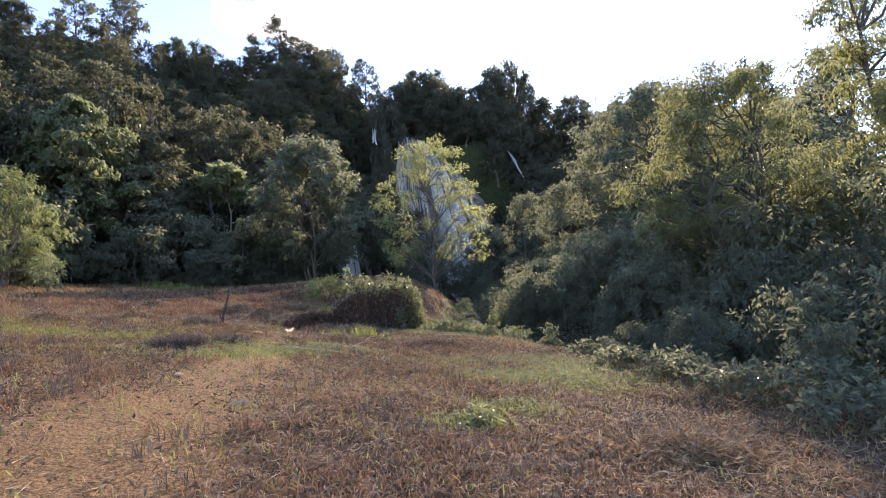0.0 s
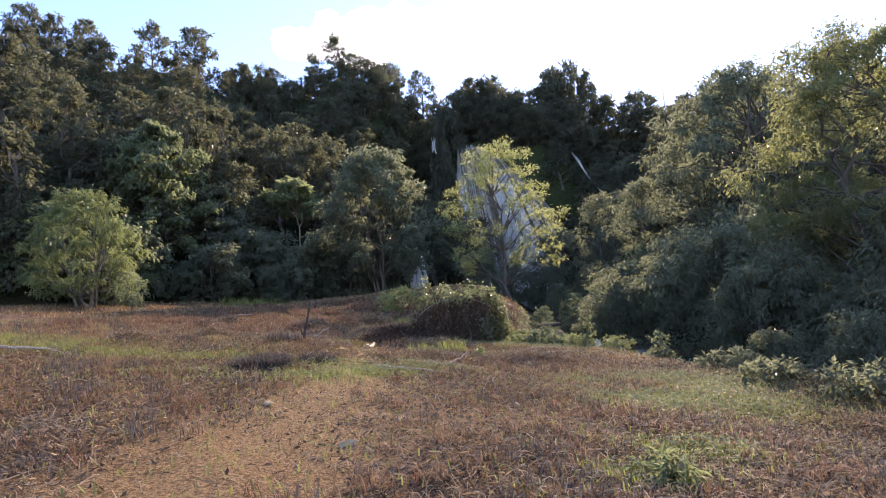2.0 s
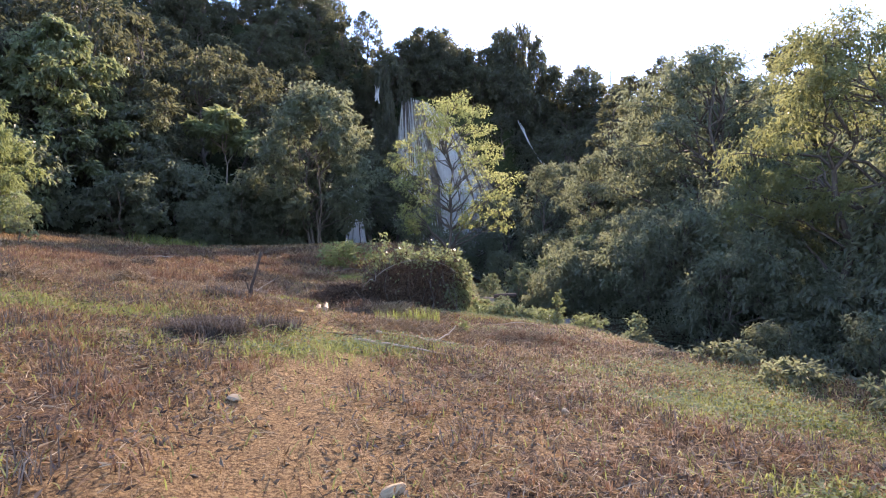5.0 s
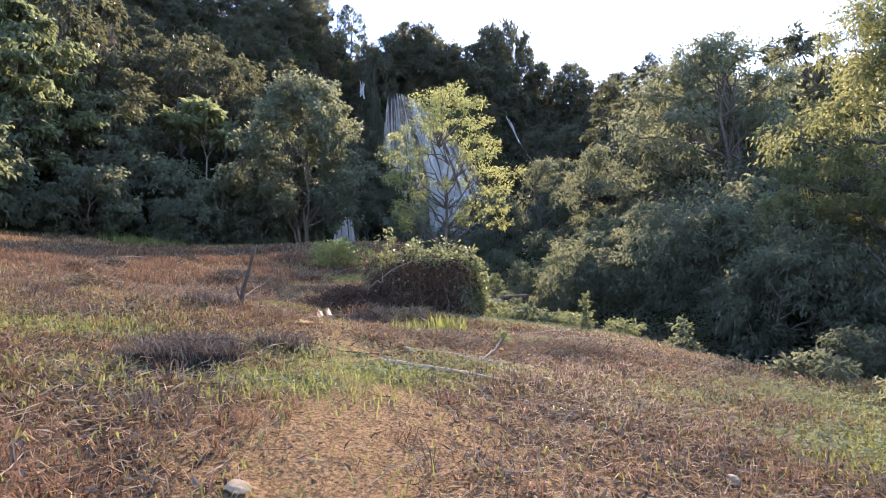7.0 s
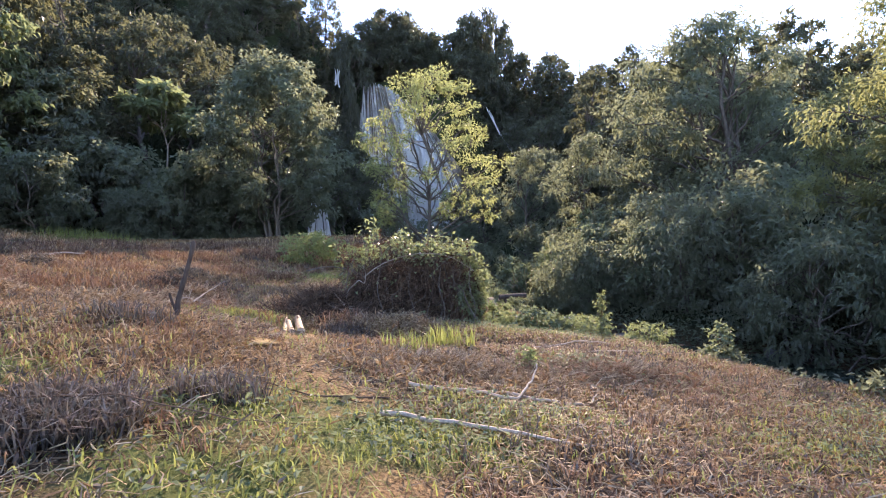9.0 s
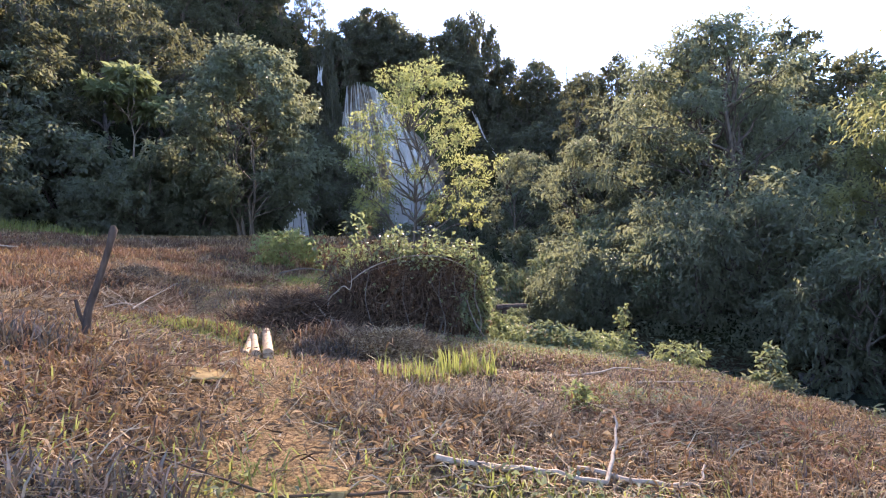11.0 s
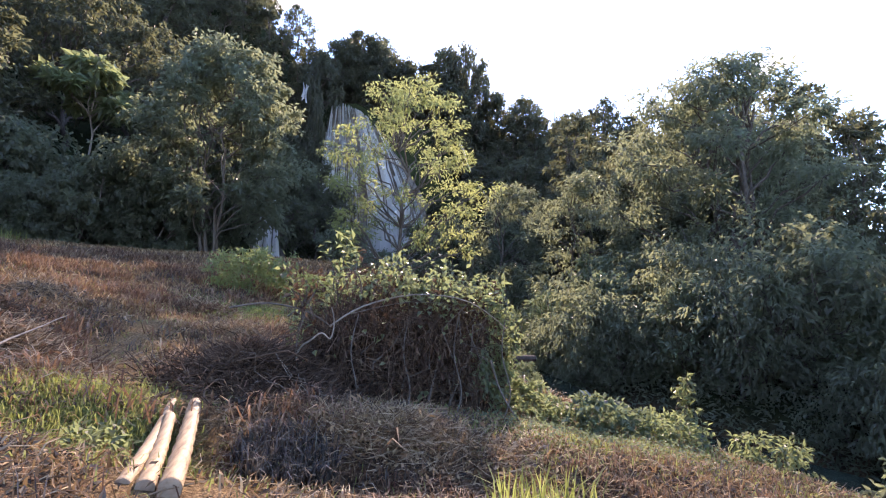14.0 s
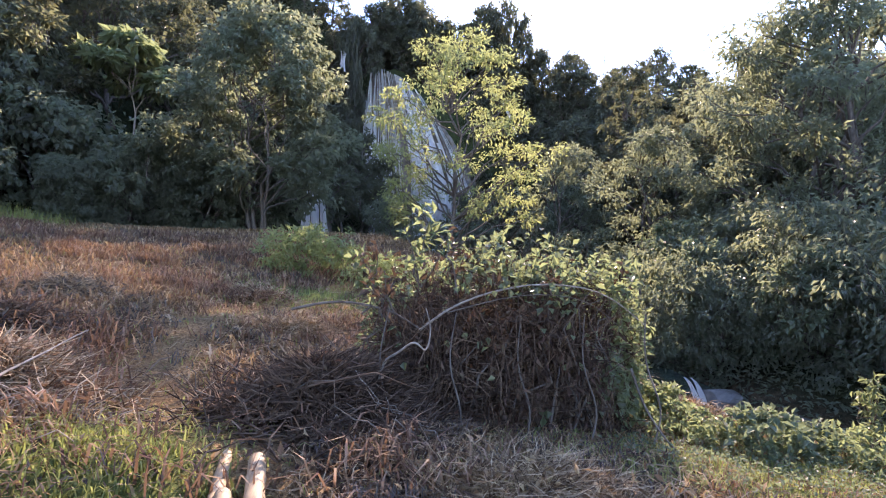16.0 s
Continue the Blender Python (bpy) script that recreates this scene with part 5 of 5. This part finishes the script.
for sx_, sy_ in ((-1, -1), (1, -1), (1, 1), (-1, 1)):
    acc = Acc()
    tube(acc, [(sx_ * 5, sy_ * 5, -1), (sx_ * 1.2, sy_ * 1.2, H * 0.7), (sx_ * 0.3, sy_ * 0.3, H)], [0.28, 0.22, 0.15], 5)
    acc.ob("leg", METAL, pylon)
for k in range(7):
    z0, z1 = H * (0.3 + 0.1 * k), H * (0.4 + 0.1 * k)
    w0, w1 = (5 - 3.8 * min(1, z0 / (H * 0.7))), (5 - 3.8 * min(1, z1 / (H * 0.7)))
    acc = Acc()
    tube(acc, [(-w0, -w0, z0), (w1, -w1, z1)], [0.14, 0.14], 4)
    tube(acc, [(w0, -w0, z0), (-w1, -w1, z1)], [0.14, 0.14], 4)
    acc.ob("brace", METAL, pylon)
for z in (0.72, 0.84, 0.95):
    acc = Acc()
    tube(acc, [(-9, 0, H * z), (0, 0, H * z + 1), (9, 0, H * z)], [0.15, 0.3, 0.15], 5)
    acc.ob("crossarm", METAL, pylon)

# ---- clouds ----
m, n, l, b = node_mat("cloud")
b.inputs["Base Color"].default_value = (0.9, 0.9, 0.92, 1)
b.inputs["Roughness"].default_value = 1.0
# faint emission stands in for sunlight coming through the cloud
b.inputs["Emission Color"].default_value = (0.92, 0.95, 1.0, 1)
b.inputs["Emission Strength"].default_value = 0.3
CLOUD_GLOW = m


def cloud(az, el, width, height, count, seed):
    r_ = np.random.default_rng(seed)
    bm = bmesh.new()
    for j in range(count):
        u = r_.uniform(-1, 1)
        s = height * r_.uniform(0.25, 0.6) * (1 - 0.5 * abs(u))
        mtx = Matrix.Translation((u * width, r_.uniform(-0.3, 0.3) * width, r_.uniform(0, 0.55) * height * (1 - u * u))) @ Matrix.Scale(s, 4)
        bmesh.ops.create_icosphere(bm, subdivisions=3, radius=1.0, matrix=mtx)
    for v in bm.verts:
        v.co += Vector((noise.noise(v.co * 0.012), noise.noise(v.co * 0.012 + Vector((9, 0, 0))), noise.noise(v.co * 0.012 + Vector((0, 9, 0))))) * height * 0.25 + Vector((noise.noise(v.co * 0.05), 0, noise.noise(v.co * 0.05 + Vector((5, 5, 0))))) * height * 0.1
    me = bpy.data.meshes.new("cloud")
    bm.to_mesh(me)
    bm.free()
    me.materials.append(CLOUD_GLOW)
    me.polygons.foreach_set("use_smooth", [True] * len(me.polygons))
    ob = new("cloud", me)
    skin = ob.modifiers.new("skin", "REMESH")
    skin.mode, skin.voxel_size, skin.use_smooth_shade = "VOXEL", 9.0, True
    d, a, e = 2200, radians(az), radians(el)
    ob.matrix_world = pose(d * math.sin(a) * math.cos(e), d * math.cos(a) * math.cos(e), d * math.sin(e), 0, 0, -az)
    tagged(ob, "bright white cumulus cloud in a hazy sky", "cloud", kind="structure")


cloud(-10.5, 28.3, 340, 170, 34, 3)
cloud(51, 22.5, 260, 120, 22, 6)
